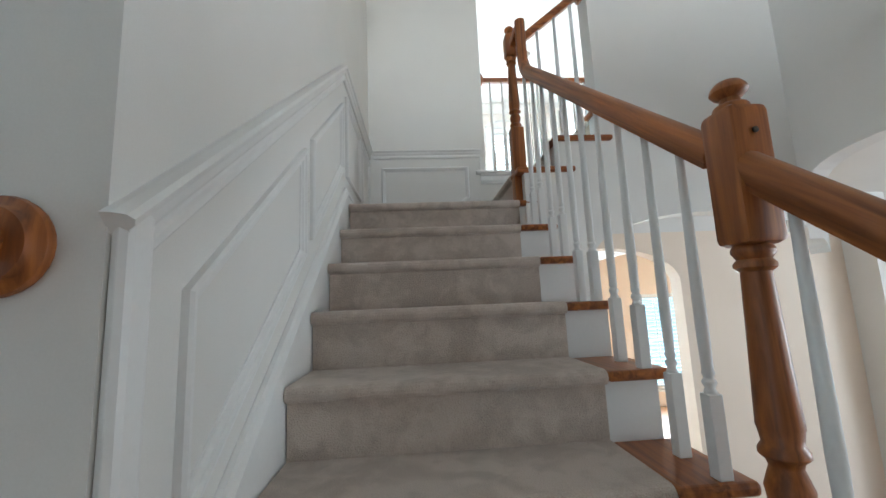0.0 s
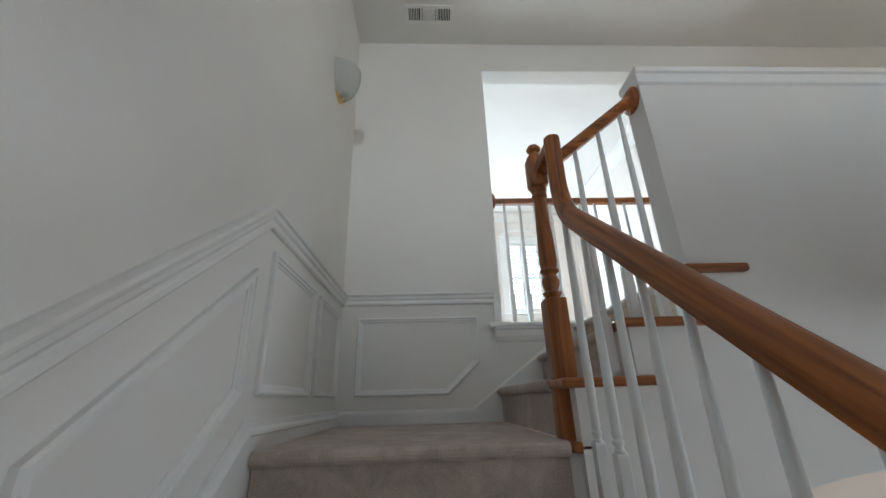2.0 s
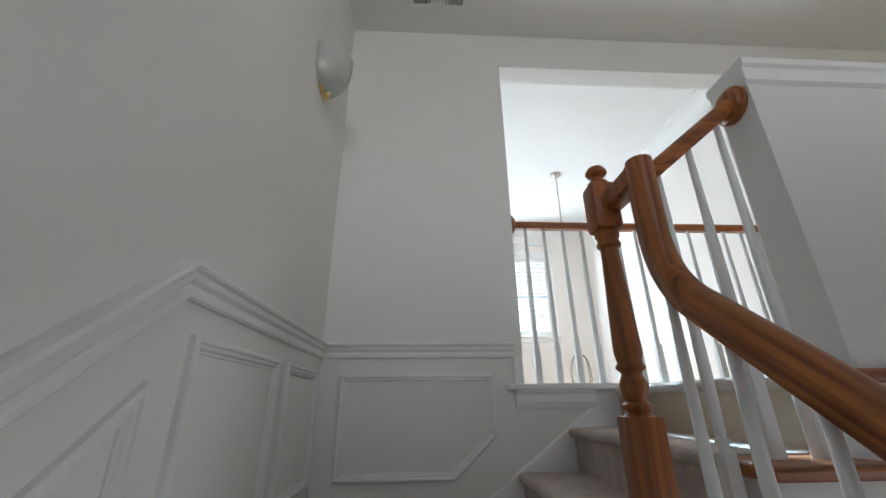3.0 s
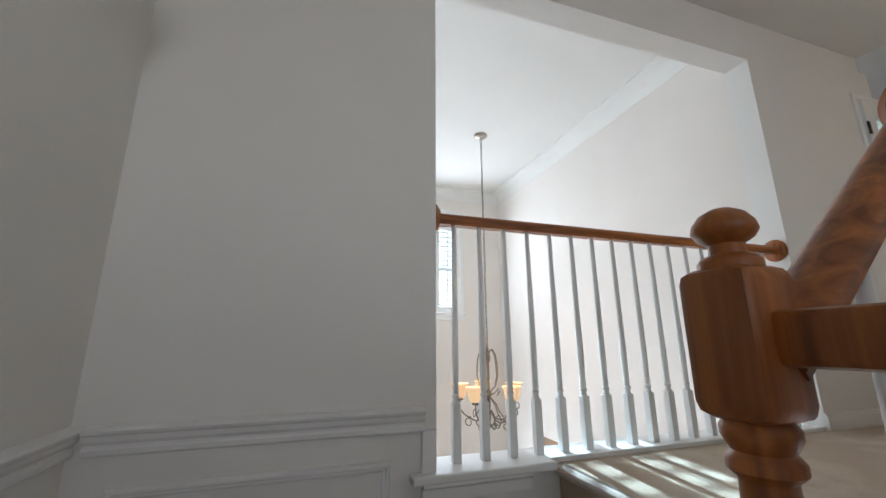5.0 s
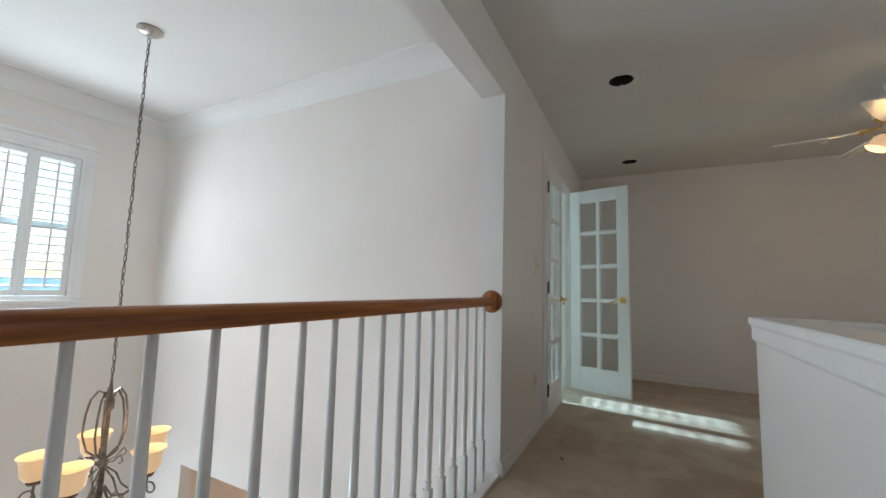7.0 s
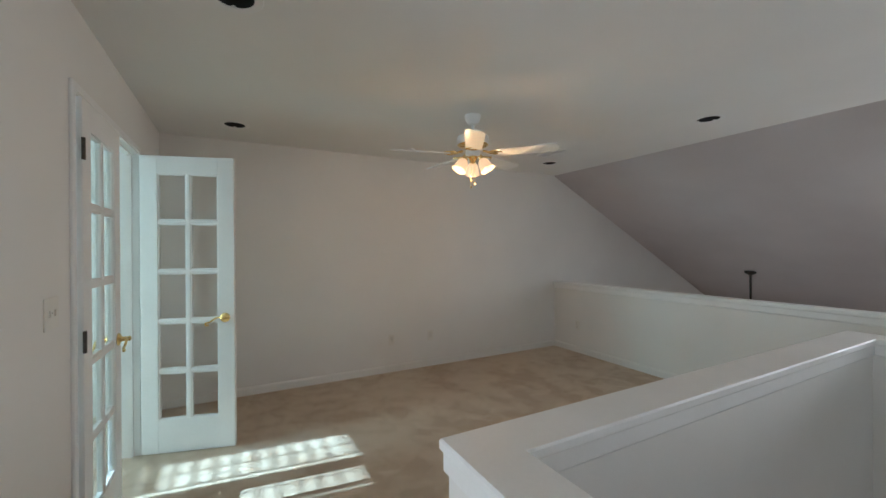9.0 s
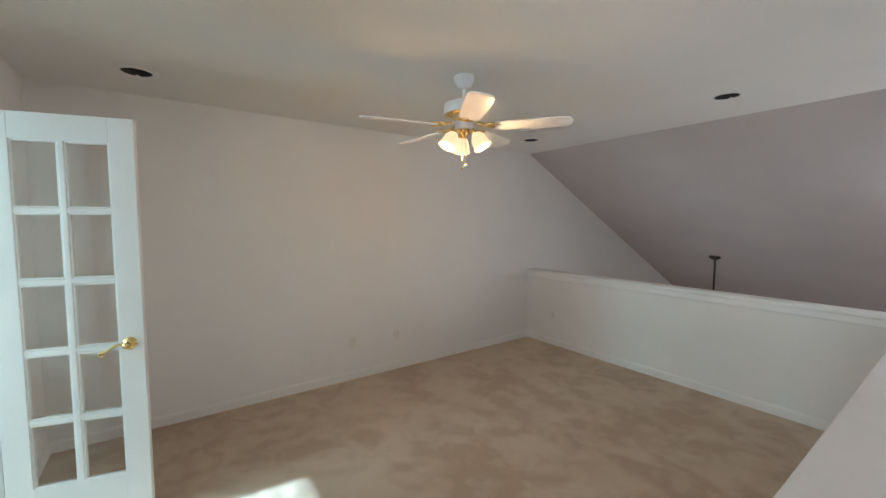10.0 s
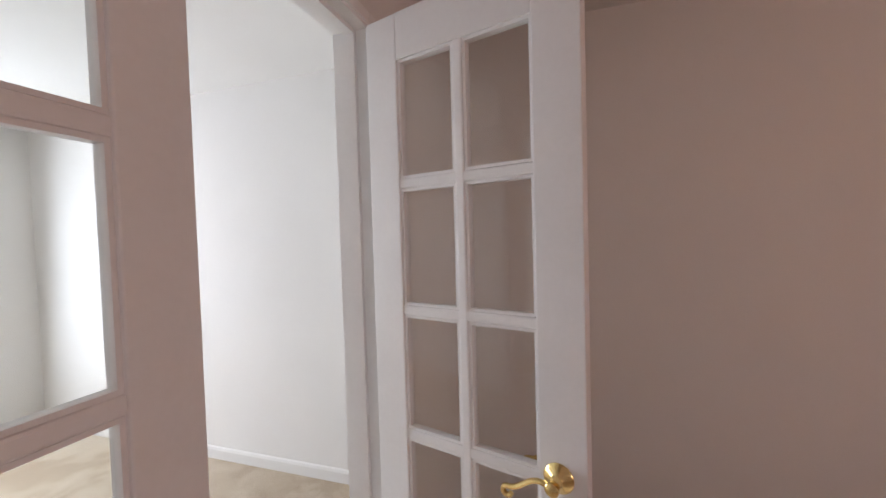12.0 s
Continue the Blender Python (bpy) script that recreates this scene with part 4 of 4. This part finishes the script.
plain_window(pose(ADDED_SKYLIGHT[0], ADDED_SKYLIGHT[3], slope_z(ADDED_SKYLIGHT[3]), 90 + math.degrees(math.atan(0.51)), 0, 0),
             ADDED_SKYLIGHT[1] - ADDED_SKYLIGHT[0], (ADDED_SKYLIGHT[3] - ADDED_SKYLIGHT[2]) * math.hypot(1, 0.51), "unseen white framed skylight added to the sloped ceiling")

# ---- ceiling fan ----
FANX, FANY = 4.438, -1.014
GLOWWARM = glowing("frosted_shade_lit", (0.30, 0.21, 0.14), (1.0, 0.62, 0.34), 0.27)
GLOWAMBER = glowing("amber_shade_lit", (0.66, 0.46, 0.26), (1.0, 0.62, 0.32), 0.14)
fan = base("ceiling_fan", pose(FANX, FANY, TOP), "white five-blade ceiling fan with lit glass shades", "ceiling fan")
bm = bmesh.new()
lathe(bm, [(0.06, 0), (0.061, -0.01), (0.057, -0.03), (0.046, -0.055), (0.030, -0.07), (0.012, -0.075), (0.012, -0.145)], steps=28)
part("canopy", mesh_of("canopy", bm, FANWHITE, True), fan)
DROP = -0.015
bm = bmesh.new()
lathe(bm, [(0.02, -0.125), (0.075, -0.135), (0.115, -0.15), (0.122, -0.165), (0.122, -0.20), (0.112, -0.215), (0.085, -0.225), (0.05, -0.23)], steps=36)
part("motor_housing", mesh_of("motor_housing", bm, FANWHITE, True), fan, pose(0, 0, DROP))
bm = bmesh.new()
lathe(bm, [(0.113, -0.209), (0.119, -0.213), (0.113, -0.219), (0.09, -0.228)], steps=36)
lathe(bm, [(0.05, -0.225), (0.055, -0.235), (0.04, -0.245)], steps=28)
part("brass_ring", mesh_of("brass_ring", bm, BRASS, True), fan, pose(0, 0, DROP), label="polished brass ring")
bm = bmesh.new()
lathe(bm, [(0.045, -0.24), (0.056, -0.25), (0.056, -0.285), (0.045, -0.298), (0.012, -0.30)], steps=28)
part("switch_housing", mesh_of("switch_housing", bm, FANWHITE, True), fan, pose(0, 0, DROP))


def blade_mesh():
    bm = bmesh.new()
    out = [(0.19, -0.045), (0.22, -0.058), (0.42, -0.066), (0.585, -0.066), (0.617, -0.055), (0.632, -0.025), (0.632, 0.025), (0.617, 0.055), (0.585, 0.066), (0.42, 0.066), (0.22, 0.058), (0.19, 0.045)]
    a = [bm.verts.new((x, y, 0.003)) for x, y in out]
    b = [bm.verts.new((x, y, -0.003)) for x, y in out]
    bm.faces.new(a)
    bm.faces.new(b)
    for k in range(len(out)):
        bm.faces.new((a[k], a[(k + 1) % len(out)], b[(k + 1) % len(out)], b[k]))
    return mesh_of("blade", bm, FANWHITE)


def bracket_mesh():
    bm = bmesh.new()
    tube(bm, [(0.08, 0, 0.012), (0.11, 0, 0.004), (0.14, 0, -0.006), (0.2, 0, -0.006)], 0.008)
    for s in (1, -1):
        tube(bm, [(0.12, 0, -0.004), (0.14, s * 0.022, -0.006), (0.165, s * 0.04, -0.007), (0.195, s * 0.038, -0.007), (0.215, s * 0.02, -0.007), (0.235, 0, -0.007)], 0.006)
        tube(bm, [(0.165, s * 0.04, -0.007), (0.155, s * 0.052, -0.007), (0.17, s * 0.058, -0.007), (0.185, s * 0.05, -0.007)], 0.004)
    return mesh_of("blade_bracket", bm, BRASS, True)


bl, br = blade_mesh(), bracket_mesh()
for k in range(5):
    a = 149 + 72 * k
    part("blade", bl, fan, pose(0, 0, -0.285 + DROP, 0, 0, a) @ pose(0, 0, 0, -11, 0, 0))
    part("blade_bracket", br, fan, pose(0, 0, -0.275 + DROP, 0, 0, a), "ornate brass blade bracket")
bm = bmesh.new()
lathe(bm, [(0.03, -0.298), (0.036, -0.305), (0.03, -0.325), (0.012, -0.345), (0.006, -0.355)], steps=20)
for k in range(3):
    a = radians(89 + 120 * k)
    tube(bm, [(0.03 * math.cos(a), 0.03 * math.sin(a), -0.31), (0.055 * math.cos(a), 0.055 * math.sin(a), -0.305), (0.062 * math.cos(a), 0.062 * math.sin(a), -0.318)], 0.006)
    lathe(bm, [(0.012, 0), (0.022, -0.008), (0.02, -0.028)], (0.064 * math.cos(a), 0.064 * math.sin(a), -0.312), 14, Matrix.Rotation(a, 4, "Z") @ Matrix.Rotation(radians(-30), 4, "Y"))
part("light_kit", mesh_of("light_kit", bm, BRASS, True), fan, pose(0, 0, DROP), label="polished brass light fitting")
for k in range(3):
    a = radians(89 + 120 * k)
    bm = bmesh.new()
    lathe(bm, [(0.019, -0.02), (0.030, -0.03), (0.043, -0.052), (0.048, -0.082), (0.052, -0.107), (0.057, -0.118), (0.054, -0.118), (0.045, -0.082), (0.039, -0.052), (0.016, -0.03)], (0, 0, 0), 24)
    part("glass_shade", mesh_of("glass_shade", bm, GLOWWARM, True), fan,
         Matrix.Translation((0.064 * math.cos(a), 0.064 * math.sin(a), -0.312 + DROP)) @ Matrix.Rotation(a, 4, "Z") @ Matrix.Rotation(radians(-30), 4, "Y"), "lit frosted tulip glass shade")
for x, y, z in ((0.02, -0.03, -0.50), (-0.02, 0.03, -0.53)):
    bm = bmesh.new()
    tube(bm, [(x, y, -0.295), (x, y, z)], 0.0012, 5)
    lathe(bm, [(0.002, 0.008), (0.007, 0.004), (0.008, -0.004), (0.003, -0.009)], (x, y, z - 0.006), 10)
    part("pull_chain", mesh_of("pull_chain", bm, BRASS, True), fan, pose(0, 0, DROP))

# ---- chandelier in the foyer ----
CX, CY = 2.102, 3.134
IRON = mottled("aged_silver_iron", (0.13, 0.105, 0.08), (0.25, 0.21, 0.17), 30, 0.45, 0.2, 90, 0.001, 0.85)
chand = base("chandelier", pose(CX, CY, 0.0), "scrolled pewter chandelier with five lit amber bowls", "chandelier")
bm = bmesh.new()
lathe(bm, [(0.065, FOYER_TOP), (0.068, FOYER_TOP - 0.01), (0.05, FOYER_TOP - 0.028), (0.018, FOYER_TOP - 0.036), (0.008, FOYER_TOP - 0.06)], steps=28)
part("canopy", mesh_of("canopy", bm, STEEL, True), chand)
bm = bmesh.new()
n = 58
for k in range(n):
    z = 0.97 + (FOYER_TOP - 0.06 - 0.97) * (k + 0.5) / n
    c, s = (1, 0) if k % 2 else (0, 1)
    ring = [(0.0075 * math.cos(2 * math.pi * j / 10) * c, 0.0075 * math.cos(2 * math.pi * j / 10) * s, z + 0.022 * math.sin(2 * math.pi * j / 10)) for j in range(11)]
    tube(bm, ring, 0.0024, 5)
tube(bm, [(0.006 * math.sin(k * 0.9), 0.006 * math.cos(k * 0.9), 0.97 + k * 0.045) for k in range(46)], 0.0025, 5)
part("chain", mesh_of("chain", bm, IRON, True), chand)
bm = bmesh.new()
lathe(bm, [(0.003, 0.25), (0.016, 0.262), (0.02, 0.28), (0.008, 0.30), (0.014, 0.34), (0.014, 0.50), (0.026, 0.52), (0.026, 0.535), (0.012, 0.56), (0.012, 0.80), (0.024, 0.815), (0.024, 0.86), (0.014, 0.875), (0.006, 0.97)], steps=16)
part("stem", mesh_of("stem", bm, IRON, True), chand)


def spiral(cx, cz, r, a0, turns, steps=14):
    return [(cx + r * (1 - 0.55 * k / steps) * math.cos(a0 + turns * k / steps), 0, cz + r * (1 - 0.55 * k / steps) * math.sin(a0 + turns * k / steps)) for k in range(steps + 1)]


bm = bmesh.new()
arm = [(0.02, 0, 0.40), (0.06, 0, 0.33), (0.12, 0, 0.31), (0.175, 0, 0.33), (0.225, 0, 0.365), (0.255, 0, 0.40), (0.267, 0, 0.44), (0.262, 0, 0.475)]
tube(bm, arm, 0.0065, 7)
tube(bm, spiral(0.09, 0.30, 0.045, 1.6, 6.5), 0.005, 6)
tube(bm, spiral(0.285, 0.415, 0.035, 2.4, -6.0), 0.0045, 6)
tube(bm, spiral(0.18, 0.295, 0.036, 1.2, -5.5), 0.005, 6)
tube(bm, spiral(0.05, 0.265, 0.03, 0.4, 5.5), 0.0045, 6)
tube(bm, [(0.02, 0, 0.50), (0.07, 0, 0.45), (0.10, 0, 0.38), (0.14, 0, 0.335)], 0.005, 6)
tube(bm, [(0.015, 0, 0.55), (0.075, 0, 0.60), (0.10, 0, 0.69), (0.095, 0, 0.79), (0.08, 0, 0.87), (0.05, 0, 0.915), (0.025, 0, 0.90), (0.022, 0, 0.875)], 0.0055, 7)
tube(bm, [(0.015, 0, 0.53), (0.06, 0, 0.54), (0.1, 0, 0.575), (0.115, 0, 0.545), (0.095, 0, 0.53)], 0.0045, 6)
lathe(bm, [(0.01, 0.47), (0.03, 0.478), (0.036, 0.488), (0.022, 0.492), (0.016, 0.51)], (0.262, 0, 0), 14)
block(bm, 0.16, 0.185, -0.008, 0.008, 0.325, 0.345, edge=0.003)
arm_me = mesh_of("arm", bm, IRON, True)
bm = bmesh.new()
lathe(bm, [(0.018, 0.495), (0.045, 0.502), (0.06, 0.525), (0.064, 0.56), (0.07, 0.595), (0.083, 0.618), (0.08, 0.619), (0.066, 0.595), (0.06, 0.56), (0.055, 0.528), (0.02, 0.505)], (0.262, 0, 0), 24)
bowl_me = mesh_of("glass_bowl", bm, GLOWAMBER, True)
for k in range(5):
    part("arm", arm_me, chand, pose(0, 0, 0, 0, 0, 5 + 72 * k))
    part("glass_bowl", bowl_me, chand, pose(0, 0, 0, 0, 0, 5 + 72 * k), "lit amber glass bowl")

# ---- wall sconce over the stairs ----
FROST = mottled("frosted_glass_unlit", (0.74, 0.76, 0.74), (0.80, 0.82, 0.80), 8, 0.12, 0.02)
FROST.node_tree.nodes["Principled BSDF"].inputs["Transmission Weight"].default_value = 0.35
sconce = base("wall_sconce", pose(0, 0.645, 2.02), "half-bowl glass wall sconce with brass finial, unlit", "wall lamp")
bm = bmesh.new()
rows = []
for k in range(9):
    f = k / 8
    r = 0.125 * math.cos(math.pi / 2 * f * 0.94)
    rows.append([bm.verts.new((max(0.002, r * 1.1 * math.sin(math.pi * j / 16)), -r * math.cos(math.pi * j / 16), 0.05 - 0.19 * math.sin(math.pi / 2 * f) + (0.02 if k == 0 else 0))) for j in range(17)])
for a, b in zip(rows, rows[1:]):
    for j in range(16):
        bm.faces.new((a[j], a[j + 1], b[j + 1], b[j]))
bmesh.ops.solidify(bm, geom=bm.faces[:], thickness=0.004)
part("glass_bowl", mesh_of("glass_bowl", bm, FROST, True), sconce)
bm = bmesh.new()
block(bm, 0.0, 0.02, -0.05, 0.05, -0.14, 0.03, edge=0.004)
lathe(bm, [(0.003, -0.165), (0.012, -0.158), (0.014, -0.148), (0.007, -0.14), (0.016, -0.132), (0.016, -0.122)], (0.03, 0, 0), 14)
part("brass_mount", mesh_of("brass_mount", bm, BRASS), sconce, label="brass mount and finial")


# ---- ceiling fittings ----
def vent(x0, x1, y0, y1):
    v = base("ceiling_vent", pose((x0 + x1) / 2, (y0 + y1) / 2, TOP), "white metal air vent with three louvred sections", "vent")
    w, d = (x1 - x0) / 2, (y1 - y0) / 2
    bm = bmesh.new()
    for a, b, c, e in ((-w, w, -d, -d + 0.025), (-w, w, d - 0.025, d), (-w, -w + 0.025, -d + 0.025, d - 0.025), (w - 0.025, w, -d + 0.025, d - 0.025)):
        block(bm, a, b, c, e, -0.008, 0.001, edge=0.002)
    for s in (-1, 1):
        block(bm, s * w / 3 - 0.006, s * w / 3 + 0.006, -d + 0.025, d - 0.025, -0.007, 0.0)
    part("frame", mesh_of("frame", bm, TRIM), v)
    # Thin black sheet painting the shade behind the louvres; the ceiling isn't cut.
    bm = bmesh.new()
    block(bm, -w + 0.02, w - 0.02, -d + 0.02, d - 0.02, -0.002, -0.0005)
    part("duct_shade", mesh_of("duct_shade", bm, BLACK), v)
    bm = bmesh.new()
    for sec in (-1, 0, 1):
        a, b = sec * 2 * w / 3 - w / 3 + 0.012, sec * 2 * w / 3 + w / 3 - 0.012
        if sec:
            k = int((b - a) / 0.012)
            for j in range(k):
                block(bm, a + (b - a) * j / k, a + (b - a) * j / k + 0.005, -d + 0.025, d - 0.025, -0.007, -0.003)
        else:
            k = int((2 * d - 0.05) / 0.010)
            for j in range(k):
                y = -d + 0.025 + (2 * d - 0.05) * j / k
                block(bm, a, b, y, y + 0.007, -0.007, -0.003)
    part("louvres", mesh_of("louvres", bm, TRIM), v)


vent(0.395, 0.772, 0.82, 0.975)
vent(4.91, 5.22, -2.48, -2.34)
can0 = base("recessed_light", pose(*CANS[0], TOP), "unlit recessed ceiling light with a black baffle", "ceiling light", "recessed ceiling lights")
bm = bmesh.new()
lathe(bm, [(0.076, 0.0), (0.078, -0.004), (0.108, -0.004), (0.112, 0.0), (0.112, 0.001)], steps=32, caps=False)
part("trim_ring", mesh_of("trim_ring", bm, TRIM), can0)
bm = bmesh.new()
seg = 32
rings = [[bm.verts.new((r * math.cos(2 * math.pi * k / seg), r * math.sin(2 * math.pi * k / seg), z)) for k in range(seg)] for r, z in ((0.079, -0.003), (0.074, 0.03), (0.072, 0.06), (0.065, 0.11), (0.06, 0.15))]
for a, b in zip(rings, rings[1:]):
    for k in range(seg):
        bm.faces.new((a[k], a[(k + 1) % seg], b[(k + 1) % seg], b[k]))
bm.faces.new(rings[-1])
part("baffle", mesh_of("baffle", bm, BLACK), can0, label="black ribbed baffle")
bm = bmesh.new()
lathe(bm, [(0.02, 0.10), (0.045, 0.070), (0.042, 0.054), (0.024, 0.044), (0.003, 0.042)], steps=24)
part("bulb", mesh_of("bulb", bm, FROST, True), can0, label="unlit frosted bulb")
for p in CANS[1:]:
    copy_thing(can0, pose(*p, TOP))
bm = bmesh.new()
lathe(bm, [(0.03, 0), (0.03, -0.008), (0.018, -0.014)], steps=20)
det = tagged(new("smoke_detector", mesh_of("smoke_detector", bm, FANWHITE)), "small white round smoke detector on the ceiling", "smoke detector")
det.location = (5.579, -1.002, TOP)


# ---- outlets and switches ----
def plate(name, m, label, kind, gangs=1):
    """A wall plate; local z points out of the wall, local y up."""
    p = base(name, m, label, kind, "wall plates")
    bm = bmesh.new()
    block(bm, -0.013 - 0.023 * gangs, 0.013 + 0.023 * gangs, -0.058, 0.058, 0, 0.006, edge=0.003)
    part("cover", mesh_of("cover", bm, PLASTIC), p)
    for k in range(2 if kind == "outlet" else gangs):
        bm = bmesh.new()
        if kind == "outlet":
            block(bm, -0.016, 0.016, 0.042 * k - 0.034, 0.042 * k - 0.008, 0.004, 0.0075, edge=0.002)
            part("socket", mesh_of("socket", bm, PLASTIC), p)
        else:
            x = 0.046 * (k - (gangs - 1) / 2)
            block(bm, x - 0.006, x + 0.006, -0.012, 0.012, 0.004, 0.012, edge=0.002)
            part("toggle", mesh_of("toggle", bm, PLASTIC), p)
    bm = bmesh.new()
    if kind == "outlet":
        for s in (-1, 1):
            for x in (-0.007, 0.007):
                block(bm, x - 0.0012, x + 0.0012, s * 0.021 - 0.004, s * 0.021 + 0.006, 0.0068, 0.0078)
    block(bm, -0.003, 0.003, -0.003, 0.003, 0.005, 0.0068)
    part("slots", mesh_of("slots", bm, BLACK), p)


EASTFACE = lambda y, z: Matrix.Translation((LOFT_E, y, z)) @ Matrix.Rotation(radians(-90), 4, "Z") @ Matrix.Rotation(radians(90), 4, "X")
NORTHFACE = lambda x, z: Matrix.Translation((x, BACK, z)) @ Matrix.Rotation(radians(90), 4, "X")
SOUTHFACE = lambda x, z: Matrix.Translation((x, LOFT_S, z)) @ Matrix.Rotation(radians(180), 4, "Z") @ Matrix.Rotation(radians(90), 4, "X")
plate("wall_outlet", EASTFACE(-1.427, 0.912), "almond plastic wall outlet low on the loft wall", "outlet")
plate("wall_outlet", EASTFACE(-0.943, 0.912), "almond plastic wall outlet low on the loft wall", "outlet")
plate("wall_outlet", SOUTHFACE(5.62, 0.91), "almond plastic wall outlet on the half wall", "outlet")
plate("wall_outlet", NORTHFACE(3.76, 0.90), "almond plastic wall outlet beside the doors", "outlet")
plate("light_switch", NORTHFACE(3.795, 1.715), "almond plastic double light switch beside the doors", "switch", 2)

# ---- family room fan rod, hall cabinet ----
rod = base("fan_rod", pose(4.857, -6.12, 1.56), "dark bronze fan rod hanging from the sloped ceiling", "ceiling fan")
bm = bmesh.new()
lathe(bm, [(0.075, 0.02), (0.075, -0.01), (0.05, -0.03), (0.014, -0.05), (0.014, -0.65), (0.11, -0.68), (0.12, -0.78), (0.05, -0.82)], steps=20)
part("rod", mesh_of("rod", bm, BRONZE), rod)
cab = base("tall_cabinet", pose(4.9, 0.97, LOW), "reddish oak tall cabinet against the hall wall", "cabinet")
bm = bmesh.new()
block(bm, -0.45, 0.45, -0.22, 0.22, 0.0, 2.06, edge=0.006)
block(bm, -0.48, 0.48, -0.25, 0.22, 2.06, 2.11, edge=0.01)
part("body", mesh_of("body", bm, OAK_Z), cab)
for s in (-1, 1):
    bm = bmesh.new()
    block(bm, -0.21, 0.21, -0.012, 0.012, 0, 1.85, edge=0.005)
    part("door", mesh_of("door", bm, OAK_Z), cab, pose(s * 0.215, -0.234, 0.12))

# small dry leaf and crumb on the carpet
bm = bmesh.new()
lathe(bm, [(0.002, 0.001), (0.012, 0.003), (0.017, 0.006), (0.004, 0.007)], steps=9)
bmesh.ops.scale(bm, vec=(1.6, 0.5, 1), verts=bm.verts)
crumb = tagged(new("dry_leaf", mesh_of("dry_leaf", bm, OAK_X)), "small curled brown dry leaf on the carpet", "leaf")
crumb.location, crumb.rotation_euler = (3.41, 0.93, UP), (0, 0, 0.5)

# ---- outdoors, seen through the windows ----
structure(blocks("ground", LAWN, (-400, 400, FAR + 0.16, 800, LOW - 0.5, LOW - 0.2)), "pale concrete drive outside")
rng = np.random.default_rng(4)
bush = base("shrub", pose(3.3, 7.6, LOW - 0.2), "bright green rounded shrub outside the entry window", "shrub")
bm = bmesh.new()
for k in range(2600):
    d = rng.normal(size=3)
    d /= np.linalg.norm(d)
    r = 0.62 * (0.75 + 0.3 * rng.random()) * (1 + 0.12 * math.sin(5 * d[0] + 3 * d[2]))
    c = Vector((d[0] * r * 1.25, d[1] * r, 0.28 + d[2] * r * 0.6))
    q = Euler(rng.random(3) * 6.28).to_matrix()
    s = 0.035 + 0.02 * rng.random()
    bm.faces.new([bm.verts.new(c + q @ Vector(p) * s) for p in ((-1, 0, 0), (0, -0.45, 0.1), (1, 0, 0), (0, 0.45, 0.1))])
me = mesh_of("foliage", bm, LEAF)
tagged(part("foliage", me, bush), kind="stuff")
bm = bmesh.new()
for k in range(5):
    a = 1.256 * k
    tube(bm, [(0, 0, 0), (0.1 * math.cos(a), 0.1 * math.sin(a), 0.15), (0.3 * math.cos(a), 0.3 * math.sin(a), 0.4)], 0.018, 6)
part("branches", mesh_of("branches", bm, OAK_Z), bush)
board = base("yard_board", pose(3.9, 9.4, LOW - 0.2), "plain blue yard board on two short posts", "sign")
bm = bmesh.new()
block(bm, -0.9, 0.9, -0.02, 0.02, 0.05, 0.42, edge=0.006)
part("panel", mesh_of("panel", bm, BLUE), board)
for s in (-1, 1):
    bm = bmesh.new()
    block(bm, s * 0.7 - 0.03, s * 0.7 + 0.03, 0.02, 0.06, 0, 0.4)
    part("post", mesh_of("post", bm, TRIM), board)

# lamps in the lit fittings
for k in range(3):
    a = radians(89 + 120 * k)
    bulb("fan_bulb", (FANX + 0.14 * math.cos(a), FANY + 0.14 * math.sin(a), TOP - 0.455), 0.95, 0.03, (1.0, 0.58, 0.26))
for k in range(5):
    a = radians(5 + 72 * k)
    bulb("chandelier_bulb", (CX + 0.262 * math.cos(a), CY + 0.262 * math.sin(a), 0.66), 0.22, 0.03, (1.0, 0.70, 0.40))
